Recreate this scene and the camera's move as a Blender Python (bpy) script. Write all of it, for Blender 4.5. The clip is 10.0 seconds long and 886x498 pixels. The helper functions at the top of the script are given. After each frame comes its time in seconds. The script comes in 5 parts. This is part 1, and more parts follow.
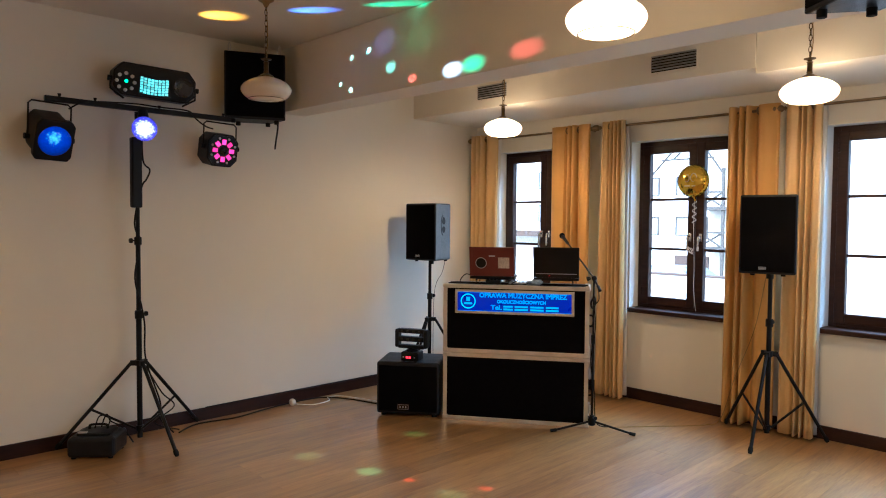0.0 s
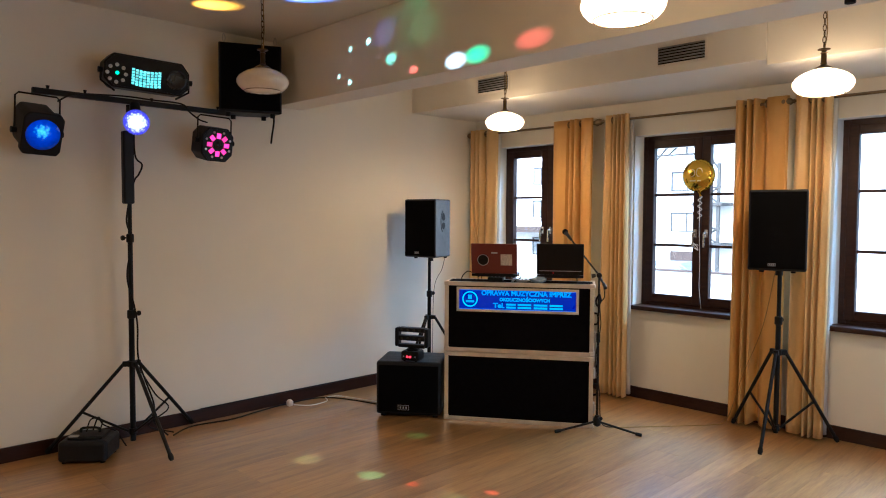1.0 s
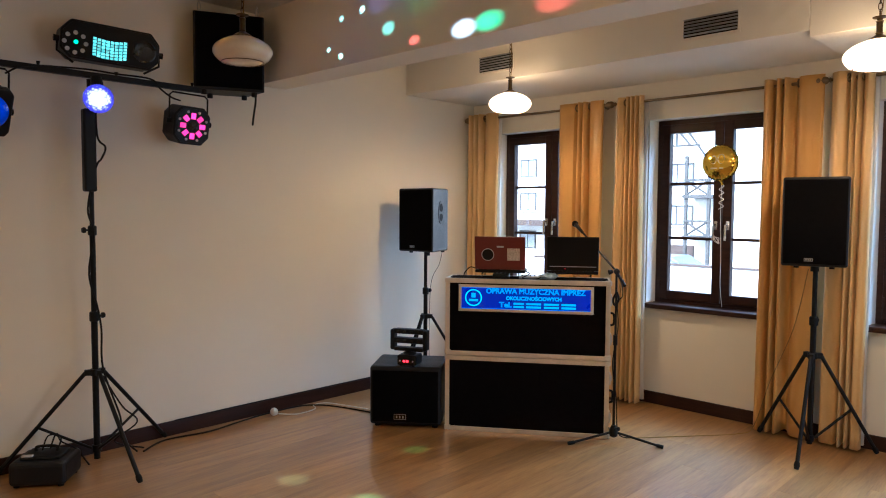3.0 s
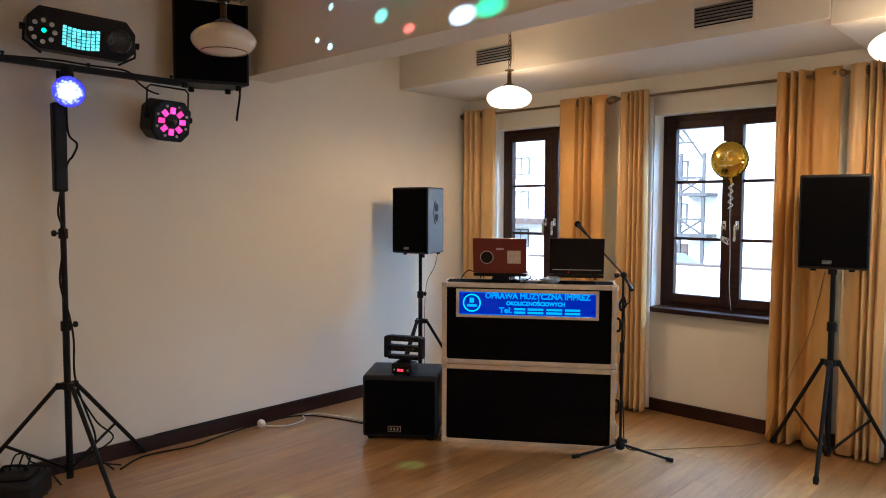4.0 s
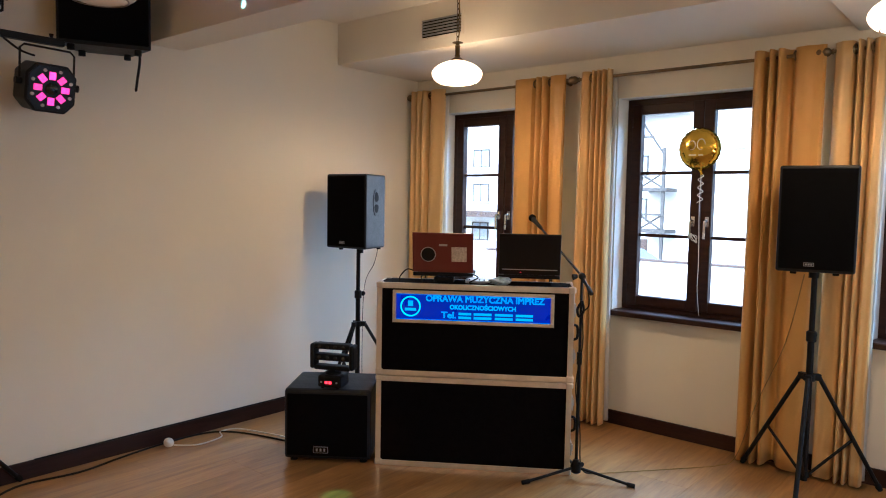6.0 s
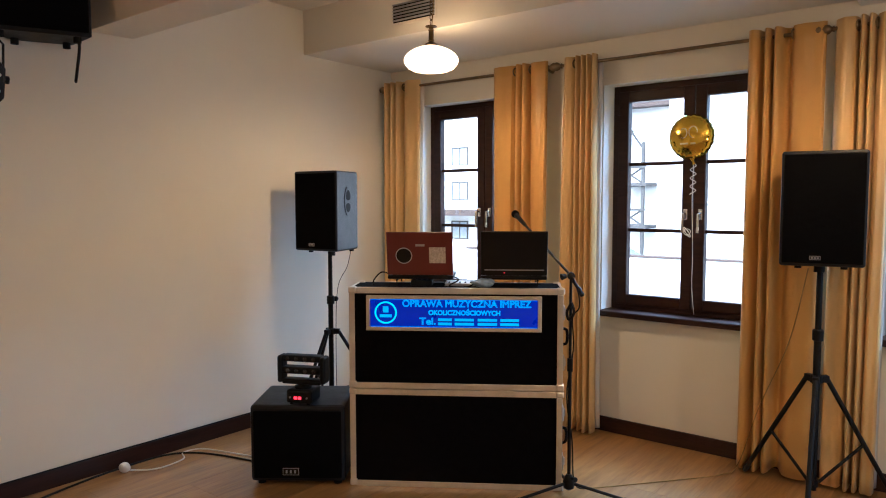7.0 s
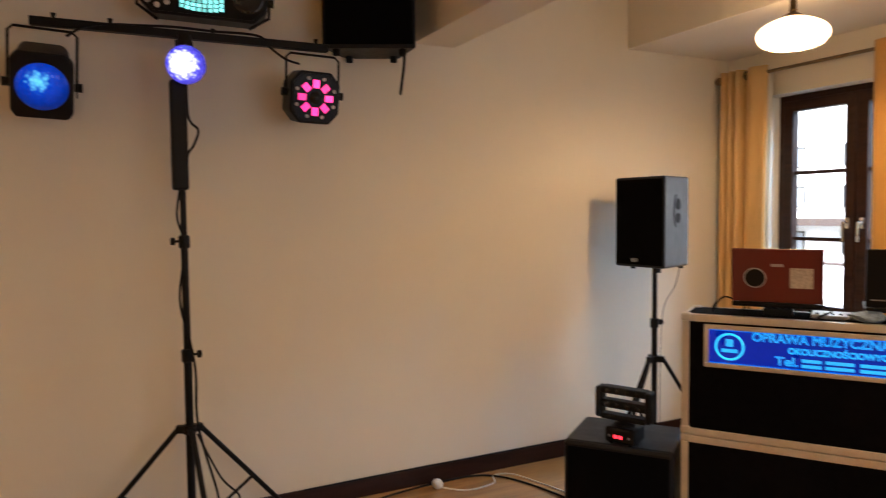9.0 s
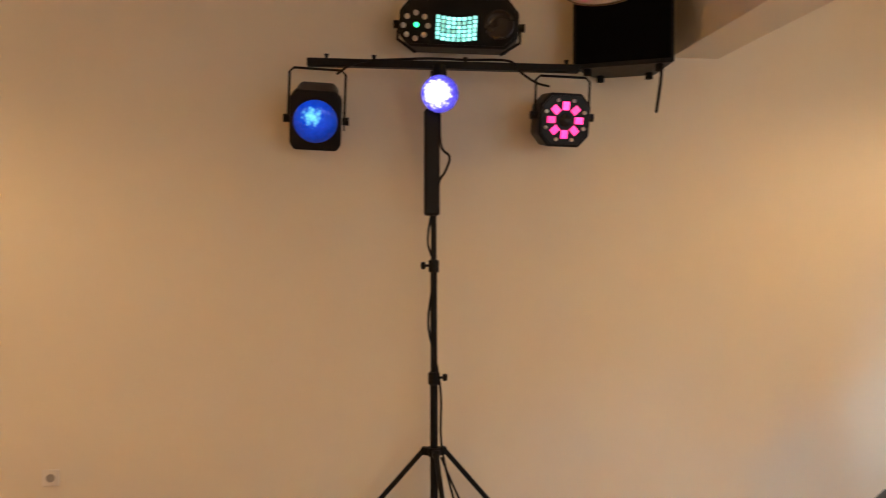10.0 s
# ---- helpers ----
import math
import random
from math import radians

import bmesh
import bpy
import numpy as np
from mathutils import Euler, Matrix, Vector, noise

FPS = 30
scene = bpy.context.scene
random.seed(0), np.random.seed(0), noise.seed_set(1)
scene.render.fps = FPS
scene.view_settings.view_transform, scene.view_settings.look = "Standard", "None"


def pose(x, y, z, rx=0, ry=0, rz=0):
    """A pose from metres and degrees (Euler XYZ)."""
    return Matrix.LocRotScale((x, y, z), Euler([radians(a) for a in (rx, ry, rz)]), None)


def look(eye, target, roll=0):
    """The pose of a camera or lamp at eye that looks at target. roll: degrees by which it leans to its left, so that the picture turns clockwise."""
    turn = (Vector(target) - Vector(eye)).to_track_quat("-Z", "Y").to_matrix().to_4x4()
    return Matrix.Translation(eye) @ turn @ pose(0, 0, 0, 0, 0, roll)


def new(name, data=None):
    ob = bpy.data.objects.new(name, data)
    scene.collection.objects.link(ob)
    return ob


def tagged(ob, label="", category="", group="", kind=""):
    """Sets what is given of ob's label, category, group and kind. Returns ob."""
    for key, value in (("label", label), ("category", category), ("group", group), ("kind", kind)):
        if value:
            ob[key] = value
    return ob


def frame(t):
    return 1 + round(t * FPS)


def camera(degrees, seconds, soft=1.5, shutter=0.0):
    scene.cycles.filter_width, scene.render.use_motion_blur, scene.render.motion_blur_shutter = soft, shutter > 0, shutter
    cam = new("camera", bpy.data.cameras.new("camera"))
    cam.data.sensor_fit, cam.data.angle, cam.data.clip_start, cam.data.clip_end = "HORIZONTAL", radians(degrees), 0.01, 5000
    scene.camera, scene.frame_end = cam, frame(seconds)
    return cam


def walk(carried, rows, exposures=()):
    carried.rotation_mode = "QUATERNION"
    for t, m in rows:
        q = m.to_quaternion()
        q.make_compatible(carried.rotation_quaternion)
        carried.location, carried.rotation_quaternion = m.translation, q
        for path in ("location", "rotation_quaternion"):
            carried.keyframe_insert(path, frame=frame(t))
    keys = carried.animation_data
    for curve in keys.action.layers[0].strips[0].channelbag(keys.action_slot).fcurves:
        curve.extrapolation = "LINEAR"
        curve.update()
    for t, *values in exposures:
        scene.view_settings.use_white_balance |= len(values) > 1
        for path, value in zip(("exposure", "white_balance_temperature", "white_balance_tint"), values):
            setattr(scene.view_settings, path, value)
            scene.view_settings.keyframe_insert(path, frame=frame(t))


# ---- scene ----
cam = camera(64.9, 10.0, 1.05, 0.3)
PATH = [
    (0, (5.366, -5.698, 1.629), (3.929, -4.31, 1.547), 0.4),
    (0.5, (5.32, -5.683, 1.626), (3.893, -4.284, 1.541), 0.5),
    (1, (5.223, -5.648, 1.628), (3.8, -4.246, 1.535), 0.3),
    (1.5, (5.086, -5.673, 1.621), (3.676, -4.258, 1.525), -0.2),
    (2, (4.995, -5.595, 1.618), (3.594, -4.171, 1.505), -0.1),
    (2.5, (4.877, -5.487, 1.603), (3.485, -4.056, 1.491), 0.2),
    (4, (4.551, -5.201, 1.619), (3.181, -3.749, 1.502), 0.2),
    (4.5, (4.44, -5.138, 1.624), (3.091, -3.666, 1.501), -0.1),
    (5, (4.404, -4.98, 1.605), (3.061, -3.504, 1.475), 0.5),
    (5.5, (4.356, -4.801, 1.61), (3.038, -3.303, 1.475), 1.2),
    (7, (4.058, -4.396, 1.588), (2.815, -2.835, 1.449), -0.1),
    (7.5, (4.02, -4.231, 1.581), (2.758, -2.687, 1.424), 0.7),
    (8, (3.92, -4.152, 1.575), (2.499, -2.757, 1.391), 0.6),
    (8.5, (3.765, -4.129, 1.576), (2.155, -2.957, 1.392), 0.0),
    (8.7, (3.746, -4.153, 1.59), (2.051, -3.102, 1.436), -0.7),
    (9, (3.653, -4.151, 1.593), (1.865, -3.262, 1.486), -0.6),
    (9.5, (3.575, -4.083, 1.585), (1.651, -3.539, 1.548), -1.4),
    (10, (3.507, -4.133, 1.59), (1.521, -3.897, 1.564), -0.1),
]
EXPOSURE = 2.45
TINTS = [(0.0, 0.0, 4750, 4), (5.5, 0.0, 4700, 6), (7.5, -0.13, 4950, 7), (8.5, -0.17, 5300, 9), (9.0, 0.02, 5700, 10), (9.5, 0.2, 6000, 11), (10.0, 0.35, 6200, 10)]
walk(cam, [(t, look(eye, target, roll)) for t, eye, target, roll in PATH], [(t, EXPOSURE + e, k, g) for t, e, k, g in TINTS])

# ---------------------------------------------------------------- light
LAMP_GLOW, BULB_WATTS = 1.5, 8.0      # the opal bowls and the bulbs in them
DIM = 2.0 ** -EXPOSURE     # glow of the small lit parts, set against the exposure
world = bpy.data.worlds.new("sky")
scene.world = world
world.use_nodes = True
wn = world.node_tree
sky = wn.nodes.new("ShaderNodeTexSky")
sky.sky_type = "NISHITA"
sky.sun_disc = False
sky.sun_elevation = radians(38)
sky.sun_rotation = radians(200)
sky.air_density, sky.dust_density, sky.ozone_density = 1.0, 4.0, 1.0
wn.links.new(sky.outputs[0], wn.nodes["Background"].inputs[0])
wn.nodes["Background"].inputs[1].default_value = 0.10
sun = new("sun", bpy.data.lights.new("sun", "SUN"))
sun.data.energy, sun.data.angle, sun.data.color = 4.5, radians(25), (1.0, 0.98, 0.95)
sun.matrix_world = look((0, -10, 30), (4, 20, 0))


def sky_fill(eye, target, width, height, watts):
    """An added area lamp, standing in for sky, that shines through the window openings."""
    lamp = new("sky_fill_lamp", bpy.data.lights.new("sky_fill_lamp", "AREA"))
    lamp.data.shape, lamp.data.size, lamp.data.size_y = "RECTANGLE", width, height
    lamp.data.energy, lamp.data.color = watts, (0.60, 0.81, 1.0)
    lamp.matrix_world = look(eye, target)


sky_fill((4.5, 2.0, 3.75), (4.5, -1.2, 0.7), 13.0, 1.5, 400.0)     # area lamp added above the view, standing in for the sky over the houses
sky_fill((7.1, -1.4, 1.58), (0.0, -1.4, 1.2), 1.2, 1.5, 1.2)      # area lamp added in the made-up opening of the unseen side wall


# ---------------------------------------------------------------- materials
def mat(name, color, rough=0.5, metal=0.0, vary=0.12, scale=6.0, fine=60.0, bump=0.05, emit=0.0, emit_color=None, coat=0.0, jitter=0.0, rough_vary=0.1):
    m = bpy.data.materials.new(name)
    m.use_nodes = True
    t = m.node_tree
    p = t.nodes["Principled BSDF"]
    co = t.nodes.new("ShaderNodeTexCoord")
    big = t.nodes.new("ShaderNodeTexNoise")
    big.inputs["Scale"].default_value, big.inputs["Detail"].default_value = scale, 5
    small = t.nodes.new("ShaderNodeTexNoise")
    small.inputs["Scale"].default_value, small.inputs["Detail"].default_value = fine, 3
    t.links.new(co.outputs["Object"], big.inputs["Vector"])
    t.links.new(co.outputs["Object"], small.inputs["Vector"])
    add = t.nodes.new("ShaderNodeMath")
    add.operation = "MULTIPLY_ADD"
    t.links.new(small.outputs["Fac"], add.inputs[0])
    add.inputs[1].default_value = 0.4
    t.links.new(big.outputs["Fac"], add.inputs[2])
    rng = t.nodes.new("ShaderNodeMapRange")
    rng.inputs["From Min"].default_value, rng.inputs["From Max"].default_value = 0.45, 0.95
    rng.inputs["To Min"].default_value, rng.inputs["To Max"].default_value = 1 - vary, 1 + vary
    t.links.new(add.outputs[0], rng.inputs["Value"])
    val = rng.outputs["Result"]
    if jitter:
        info = t.nodes.new("ShaderNodeObjectInfo")
        j = t.nodes.new("ShaderNodeMapRange")
        j.inputs["To Min"].default_value, j.inputs["To Max"].default_value = 1 - jitter, 1 + jitter
        t.links.new(info.outputs["Random"], j.inputs["Value"])
        mul = t.nodes.new("ShaderNodeMath")
        mul.operation = "MULTIPLY"
        t.links.new(val, mul.inputs[0])
        t.links.new(j.outputs["Result"], mul.inputs[1])
        val = mul.outputs[0]
    hsv = t.nodes.new("ShaderNodeHueSaturation")
    hsv.inputs["Color"].default_value = (*color, 1)
    t.links.new(val, hsv.inputs["Value"])
    t.links.new(hsv.outputs["Color"], p.inputs["Base Color"])
    rr = t.nodes.new("ShaderNodeMapRange")
    rr.inputs["To Min"].default_value, rr.inputs["To Max"].default_value = max(0.02, rough - rough_vary), min(1, rough + rough_vary)
    t.links.new(big.outputs["Fac"], rr.inputs["Value"])
    t.links.new(rr.outputs["Result"], p.inputs["Roughness"])
    p.inputs["Metallic"].default_value = metal
    p.inputs["Coat Weight"].default_value = coat
    if bump:
        b = t.nodes.new("ShaderNodeBump")
        b.inputs["Strength"].default_value, b.inputs["Distance"].default_value = bump, 0.004
        t.links.new(add.outputs[0], b.inputs["Height"])
        t.links.new(b.outputs["Normal"], p.inputs["Normal"])
    if emit:
        p.inputs["Emission Color"].default_value = (*(emit_color or color), 1)
        p.inputs["Emission Strength"].default_value = emit if name.startswith("opal") else emit * DIM
    return m


def wood(name, dark, light, rough, stretch=(1.2, 14, 14), coat=0.0, jitter=0.0):
    m = bpy.data.materials.new(name)
    m.use_nodes = True
    t = m.node_tree
    p = t.nodes["Principled BSDF"]
    co = t.nodes.new("ShaderNodeTexCoord")
    info = t.nodes.new("ShaderNodeObjectInfo")
    off = t.nodes.new("ShaderNodeVectorMath")
    off.operation = "MULTIPLY_ADD"
    t.links.new(info.outputs["Random"], off.inputs[0])
    off.inputs[1].default_value = (31, 17, 9)
    t.links.new(co.outputs["Object"], off.inputs[2])
    mp = t.nodes.new("ShaderNodeMapping")
    mp.inputs["Scale"].default_value = stretch
    t.links.new(off.outputs[0], mp.inputs["Vector"])
    n = t.nodes.new("ShaderNodeTexNoise")
    n.inputs["Scale"].default_value, n.inputs["Detail"].default_value, n.inputs["Distortion"].default_value = 1.6, 8, 0.6
    t.links.new(mp.outputs[0], n.inputs["Vector"])
    fine = t.nodes.new("ShaderNodeTexNoise")
    fine.inputs["Scale"].default_value, fine.inputs["Detail"].default_value = 9, 4
    t.links.new(mp.outputs[0], fine.inputs["Vector"])
    mx = t.nodes.new("ShaderNodeMath")
    mx.operation = "MULTIPLY_ADD"
    t.links.new(fine.outputs["Fac"], mx.inputs[0])
    mx.inputs[1].default_value = 0.5
    t.links.new(n.outputs["Fac"], mx.inputs[2])
    ramp = t.nodes.new("ShaderNodeValToRGB")
    ramp.color_ramp.elements[0].position, ramp.color_ramp.elements[1].position = 0.5, 1.0
    ramp.color_ramp.elements[0].color, ramp.color_ramp.elements[1].color = (*dark, 1), (*light, 1)
    t.links.new(mx.outputs[0], ramp.inputs["Fac"])
    hsv = t.nodes.new("ShaderNodeHueSaturation")
    t.links.new(ramp.outputs["Color"], hsv.inputs["Color"])
    j = t.nodes.new("ShaderNodeMapRange")
    j.inputs["To Min"].default_value, j.inputs["To Max"].default_value = 1 - jitter, 1 + jitter
    t.links.new(info.outputs["Random"], j.inputs["Value"])
    t.links.new(j.outputs["Result"], hsv.inputs["Value"])
    t.links.new(hsv.outputs["Color"], p.inputs["Base Color"])
    rr = t.nodes.new("ShaderNodeMapRange")
    rr.inputs["To Min"].default_value, rr.inputs["To Max"].default_value = rough - 0.08, rough + 0.12
    t.links.new(n.outputs["Fac"], rr.inputs["Value"])
    t.links.new(rr.outputs["Result"], p.inputs["Roughness"])
    p.inputs["Coat Weight"].default_value, p.inputs["Coat Roughness"].default_value, p.inputs["Coat IOR"].default_value = coat, 0.24, 1.6
    b = t.nodes.new("ShaderNodeBump")
    b.inputs["Strength"].default_value, b.inputs["Distance"].default_value = 0.12, 0.002
    t.links.new(fine.outputs["Fac"], b.inputs["Height"])
    t.links.new(b.outputs["Normal"], p.inputs["Normal"])
    return m


def graded(name, centre, reach, inner, outer, power, rough=0.1, core=0.12):
    """A lit lens: its glow falls from the inner to the outer colour away from the lamp behind it."""
    m = mat(name, outer, rough, vary=0.3, scale=25)
    t = m.node_tree
    p = t.nodes["Principled BSDF"]
    co = t.nodes.new("ShaderNodeTexCoord")
    far = t.nodes.new("ShaderNodeVectorMath")
    far.operation = "DISTANCE"
    t.links.new(co.outputs["Object"], far.inputs[0])
    far.inputs[1].default_value = centre
    cell = t.nodes.new("ShaderNodeTexVoronoi")
    cell.inputs["Scale"].default_value = 60
    t.links.new(co.outputs["Object"], cell.inputs["Vector"])
    sm = t.nodes.new("ShaderNodeMath")
    sm.operation = "MULTIPLY_ADD"
    t.links.new(cell.outputs["Distance"], sm.inputs[0])
    sm.inputs[1].default_value = reach * 0.3
    t.links.new(far.outputs["Value"], sm.inputs[2])
    rng = t.nodes.new("ShaderNodeMapRange")
    rng.inputs["From Max"].default_value = reach
    t.links.new(sm.outputs[0], rng.inputs["Value"])
    ramp = t.nodes.new("ShaderNodeValToRGB")
    el = ramp.color_ramp.elements
    el[0].position, el[0].color = core, (*inner, 1)
    el[1].position, el[1].color = 1.0, (*[c * 0.25 for c in outer], 1)
    mid = el.new(core + 0.3)
    mid.color = (*outer, 1)
    t.links.new(rng.outputs["Result"], ramp.inputs["Fac"])
    t.links.new(ramp.outputs["Color"], p.inputs["Emission Color"])
    p.inputs["Emission Strength"].default_value = power * DIM
    return m


def fabric(name, color, see=0.25, rough=0.55, sheen=0.4):
    m = mat(name, color, rough, vary=0.1, scale=3, fine=220, bump=0.1)
    t = m.node_tree
    p = t.nodes["Principled BSDF"]
    p.inputs["Sheen Weight"].default_value = sheen
    tr = t.nodes.new("ShaderNodeBsdfTranslucent")
    tr.inputs["Color"].default_value = (*color, 1)
    mix = t.nodes.new("ShaderNodeMixShader")
    mix.inputs["Fac"].default_value = see
    t.links.new(p.outputs[0], mix.inputs[1])
    t.links.new(tr.outputs[0], mix.inputs[2])
    t.links.new(mix.outputs[0], t.nodes["Material Output"].inputs["Surface"])
    return m


def glass(name):
    """Thin window glass: clear, with a gloss that grows at glancing angles."""
    m = bpy.data.materials.new(name)
    m.use_nodes = True
    t = m.node_tree
    t.nodes.remove(t.nodes["Principled BSDF"])
    clear, gloss = t.nodes.new("ShaderNodeBsdfTransparent"), t.nodes.new("ShaderNodeBsdfGlossy")
    clear.inputs["Color"].default_value = (0.96, 0.97, 0.97, 1)
    gloss.inputs["Roughness"].default_value = 0.02
    fres, mix = t.nodes.new("ShaderNodeFresnel"), t.nodes.new("ShaderNodeMixShader")
    fres.inputs["IOR"].default_value = 1.45
    t.links.new(fres.outputs[0], mix.inputs["Fac"])
    t.links.new(clear.outputs[0], mix.inputs[1])
    t.links.new(gloss.outputs[0], mix.inputs[2])
    t.links.new(mix.outputs[0], t.nodes["Material Output"].inputs["Surface"])
    return m


M_WALL = mat("wall_paint", (0.75, 0.70, 0.585), 0.75, vary=0.03, scale=1.2, fine=180, bump=0.12)
M_CEIL = mat("ceiling_paint", (0.75, 0.705, 0.61), 0.8, vary=0.03, scale=1.5, fine=160, bump=0.08)
M_REVEAL = mat("reveal_paint", (0.84, 0.84, 0.83), 0.7, vary=0.03, scale=4, fine=150, bump=0.08)
M_PLANK = wood("oak_plank", (0.245, 0.115, 0.031), (0.46, 0.25, 0.078), 0.33, (1.1, 12, 12), coat=1.0, jitter=0.16)
M_DARKWOOD = wood("dark_wood", (0.016, 0.006, 0.004), (0.042, 0.016, 0.009), 0.38, (2, 18, 18), coat=0.06)
M_BASE = wood("baseboard_wood", (0.016, 0.006, 0.004), (0.036, 0.013, 0.008), 0.4, (14, 1.5, 14))
M_GOLD = fabric("gold_satin", (0.66, 0.37, 0.085), 0.16, 0.4, 0.1)
M_CREAM = fabric("cream_satin", (0.74, 0.49, 0.185), 0.18, 0.4, 0.1)
M_LINING = fabric("pale_lining", (0.78, 0.74, 0.66), 0.45, 0.7, 0.1)
M_BRASS = mat("aged_brass", (0.32, 0.22, 0.09), 0.35, 1.0, vary=0.2, scale=20, fine=120)
M_NECK = mat("dark_aged_brass", (0.10, 0.065, 0.028), 0.38, 1.0, vary=0.25, scale=20, fine=120)
M_ROD = mat("bronze_rod", (0.22, 0.16, 0.09), 0.35, 1.0, vary=0.2, scale=20)
M_BLACK = mat("black_powder_coat", (0.004, 0.004, 0.0045), 0.45, vary=0.25, scale=10, fine=200, bump=0.08)
M_CABINET = mat("black_textured_cabinet", (0.006, 0.007, 0.009), 0.45, vary=0.25, scale=14, fine=320, bump=0.3)
M_GRILLE = mat("black_speaker_grille", (0.0022, 0.0022, 0.0026), 0.75, vary=0.3, scale=30, fine=400, bump=0.4)
M_RUBBER = mat("black_rubber", (0.01, 0.01, 0.01), 0.8, vary=0.2)
M_CABLE = mat("black_cable", (0.01, 0.01, 0.011), 0.5, vary=0.2)
M_FELT = mat("black_carpet_panel", (0.0035, 0.0028, 0.0028), 0.95, vary=0.35, scale=25, fine=380, bump=0.5)
M_ALU = mat("aluminium_edge", (0.72, 0.67, 0.59), 0.36, 0.85, vary=0.12, scale=12, fine=150)
M_STEEL = mat("steel", (0.55, 0.53, 0.5), 0.3, 1.0, vary=0.1)
M_CHROME = mat("satin_chrome_handle", (0.75, 0.72, 0.66), 0.25, 1.0, vary=0.08)
M_WHITE = mat("white_plastic", (0.75, 0.73, 0.68), 0.4, vary=0.05)
M_STICKER = mat("beige_sticker", (0.48, 0.40, 0.31), 0.5, vary=0.35, scale=90, fine=400)
M_GREY = mat("grey_badge", (0.42, 0.42, 0.42), 0.35, 0.6, vary=0.1)
M_RED = mat("red_gloss_lid", (0.11, 0.008, 0.006), 0.3, vary=0.05, scale=5, bump=0.0, coat=0.3, rough_vary=0.03)
M_LAPTOP = mat("black_gloss_lid", (0.004, 0.004, 0.0045), 0.35, vary=0.2)
M_OPAL = mat("opal_glass_off", (0.72, 0.62, 0.45), 0.2, vary=0.06, scale=5, coat=0.6)
M_OPAL_LIT = mat("opal_glass_lit", (0.8, 0.7, 0.55), 0.25, vary=0.04, emit=LAMP_GLOW, emit_color=(1.0, 0.60, 0.28))
M_DISC_LIT = mat("opal_disc_lit", (0.8, 0.7, 0.55), 0.25, vary=0.04, emit=LAMP_GLOW, emit_color=(1.0, 0.60, 0.28))
for m_, clear_ in ((M_OPAL_LIT, 0.06), (M_DISC_LIT, 0.9)):     # share of the bulb's light that goes straight through the glass
    t_ = m_.node_tree
    thin_, share_ = t_.nodes.new("ShaderNodeBsdfTransparent"), t_.nodes.new("ShaderNodeMixShader")
    share_.inputs["Fac"].default_value = 1 - clear_
    t_.links.new(thin_.outputs[0], share_.inputs[1])
    t_.links.new(t_.nodes["Principled BSDF"].outputs[0], share_.inputs[2])
    t_.links.new(share_.outputs[0], t_.nodes["Material Output"].inputs["Surface"])
M_FOIL = mat("gold_foil", (0.88, 0.60, 0.05), 0.13, 1.0, vary=0.06, scale=14, fine=50, bump=0.05)
M_PRINT = mat("silver_print", (0.8, 0.72, 0.5), 0.4, 0.5, vary=0.05)
M_RIBBON = mat("white_ribbon", (0.75, 0.72, 0.68), 0.35, vary=0.06)
M_SIGN = mat("blue_lit_panel", (0.003, 0.01, 0.06), 0.3, vary=0.25, scale=9, emit=0.3, emit_color=(0.0, 0.045, 0.95))
M_LETTER = mat("cyan_lit_letters", (0.1, 0.5, 0.8), 0.3, emit=0.8, emit_color=(0.03, 0.48, 1.0))
M_RING = mat("cyan_lit_ring", (0.1, 0.6, 0.9), 0.3, emit=1.1, emit_color=(0.05, 0.62, 1.0))
M_EDGEGLOW = mat("edge_lit_acrylic", (0.0, 0.1, 0.5), 0.3, vary=0.3, scale=30, emit=0.8, emit_color=(0.0, 0.2, 1.0))
M_LED = mat("red_display", (0.3, 0.0, 0.0), 0.4, emit=4.0, emit_color=(1.0, 0.02, 0.03))
M_GREENLED = mat("green_led", (0.0, 0.4, 0.1), 0.4, emit=3.0, emit_color=(0.05, 1.0, 0.25))
M_BLUELENS = graded("blue_lit_lens", (0.05, -0.015, -0.255), 0.14, (0.2, 0.75, 1.0), (0.002, 0.035, 0.4), 1.1, 0.06, 0.2)
M_PINKLENS = mat("magenta_lit_lens", (0.5, 0.02, 0.2), 0.15, vary=0.4, scale=30, emit=1.5, emit_color=(1.0, 0.03, 0.20))
M_SMALLLENS = mat("clear_small_lens", (0.5, 0.48, 0.45), 0.2, vary=0.1)
M_WHITELENS = mat("pale_green_lit_cell", (0.5, 0.8, 0.7), 0.2, vary=0.3, scale=40, emit=1.2, emit_color=(0.25, 0.95, 0.8))
M_DARKLENS = mat("dark_lens", (0.012, 0.012, 0.014), 0.25, vary=0.2)
M_DOME = graded("violet_lit_dome", (0.07, -0.025, -0.012), 0.15, (1.0, 0.95, 1.0), (0.05, 0.04, 0.34), 2.4, 0.12, 0.34)
for m_ in (M_PINKLENS, M_WHITELENS):     # no two cells glow alike
    t_ = m_.node_tree
    info_, span_ = t_.nodes.new("ShaderNodeObjectInfo"), t_.nodes.new("ShaderNodeMapRange")
    power_ = t_.nodes["Principled BSDF"].inputs["Emission Strength"]
    span_.inputs["To Min"].default_value, span_.inputs["To Max"].default_value = power_.default_value * 0.35, power_.default_value * 1.9
    t_.links.new(info_.outputs["Random"], span_.inputs["Value"])
    t_.links.new(span_.outputs["Result"], power_)
for m_ in (M_CABINET, M_BLACK, M_LAPTOP, M_DARKWOOD, M_BASE):
    m_.node_tree.nodes["Principled BSDF"].inputs["Specular IOR Level"].default_value = 0.22
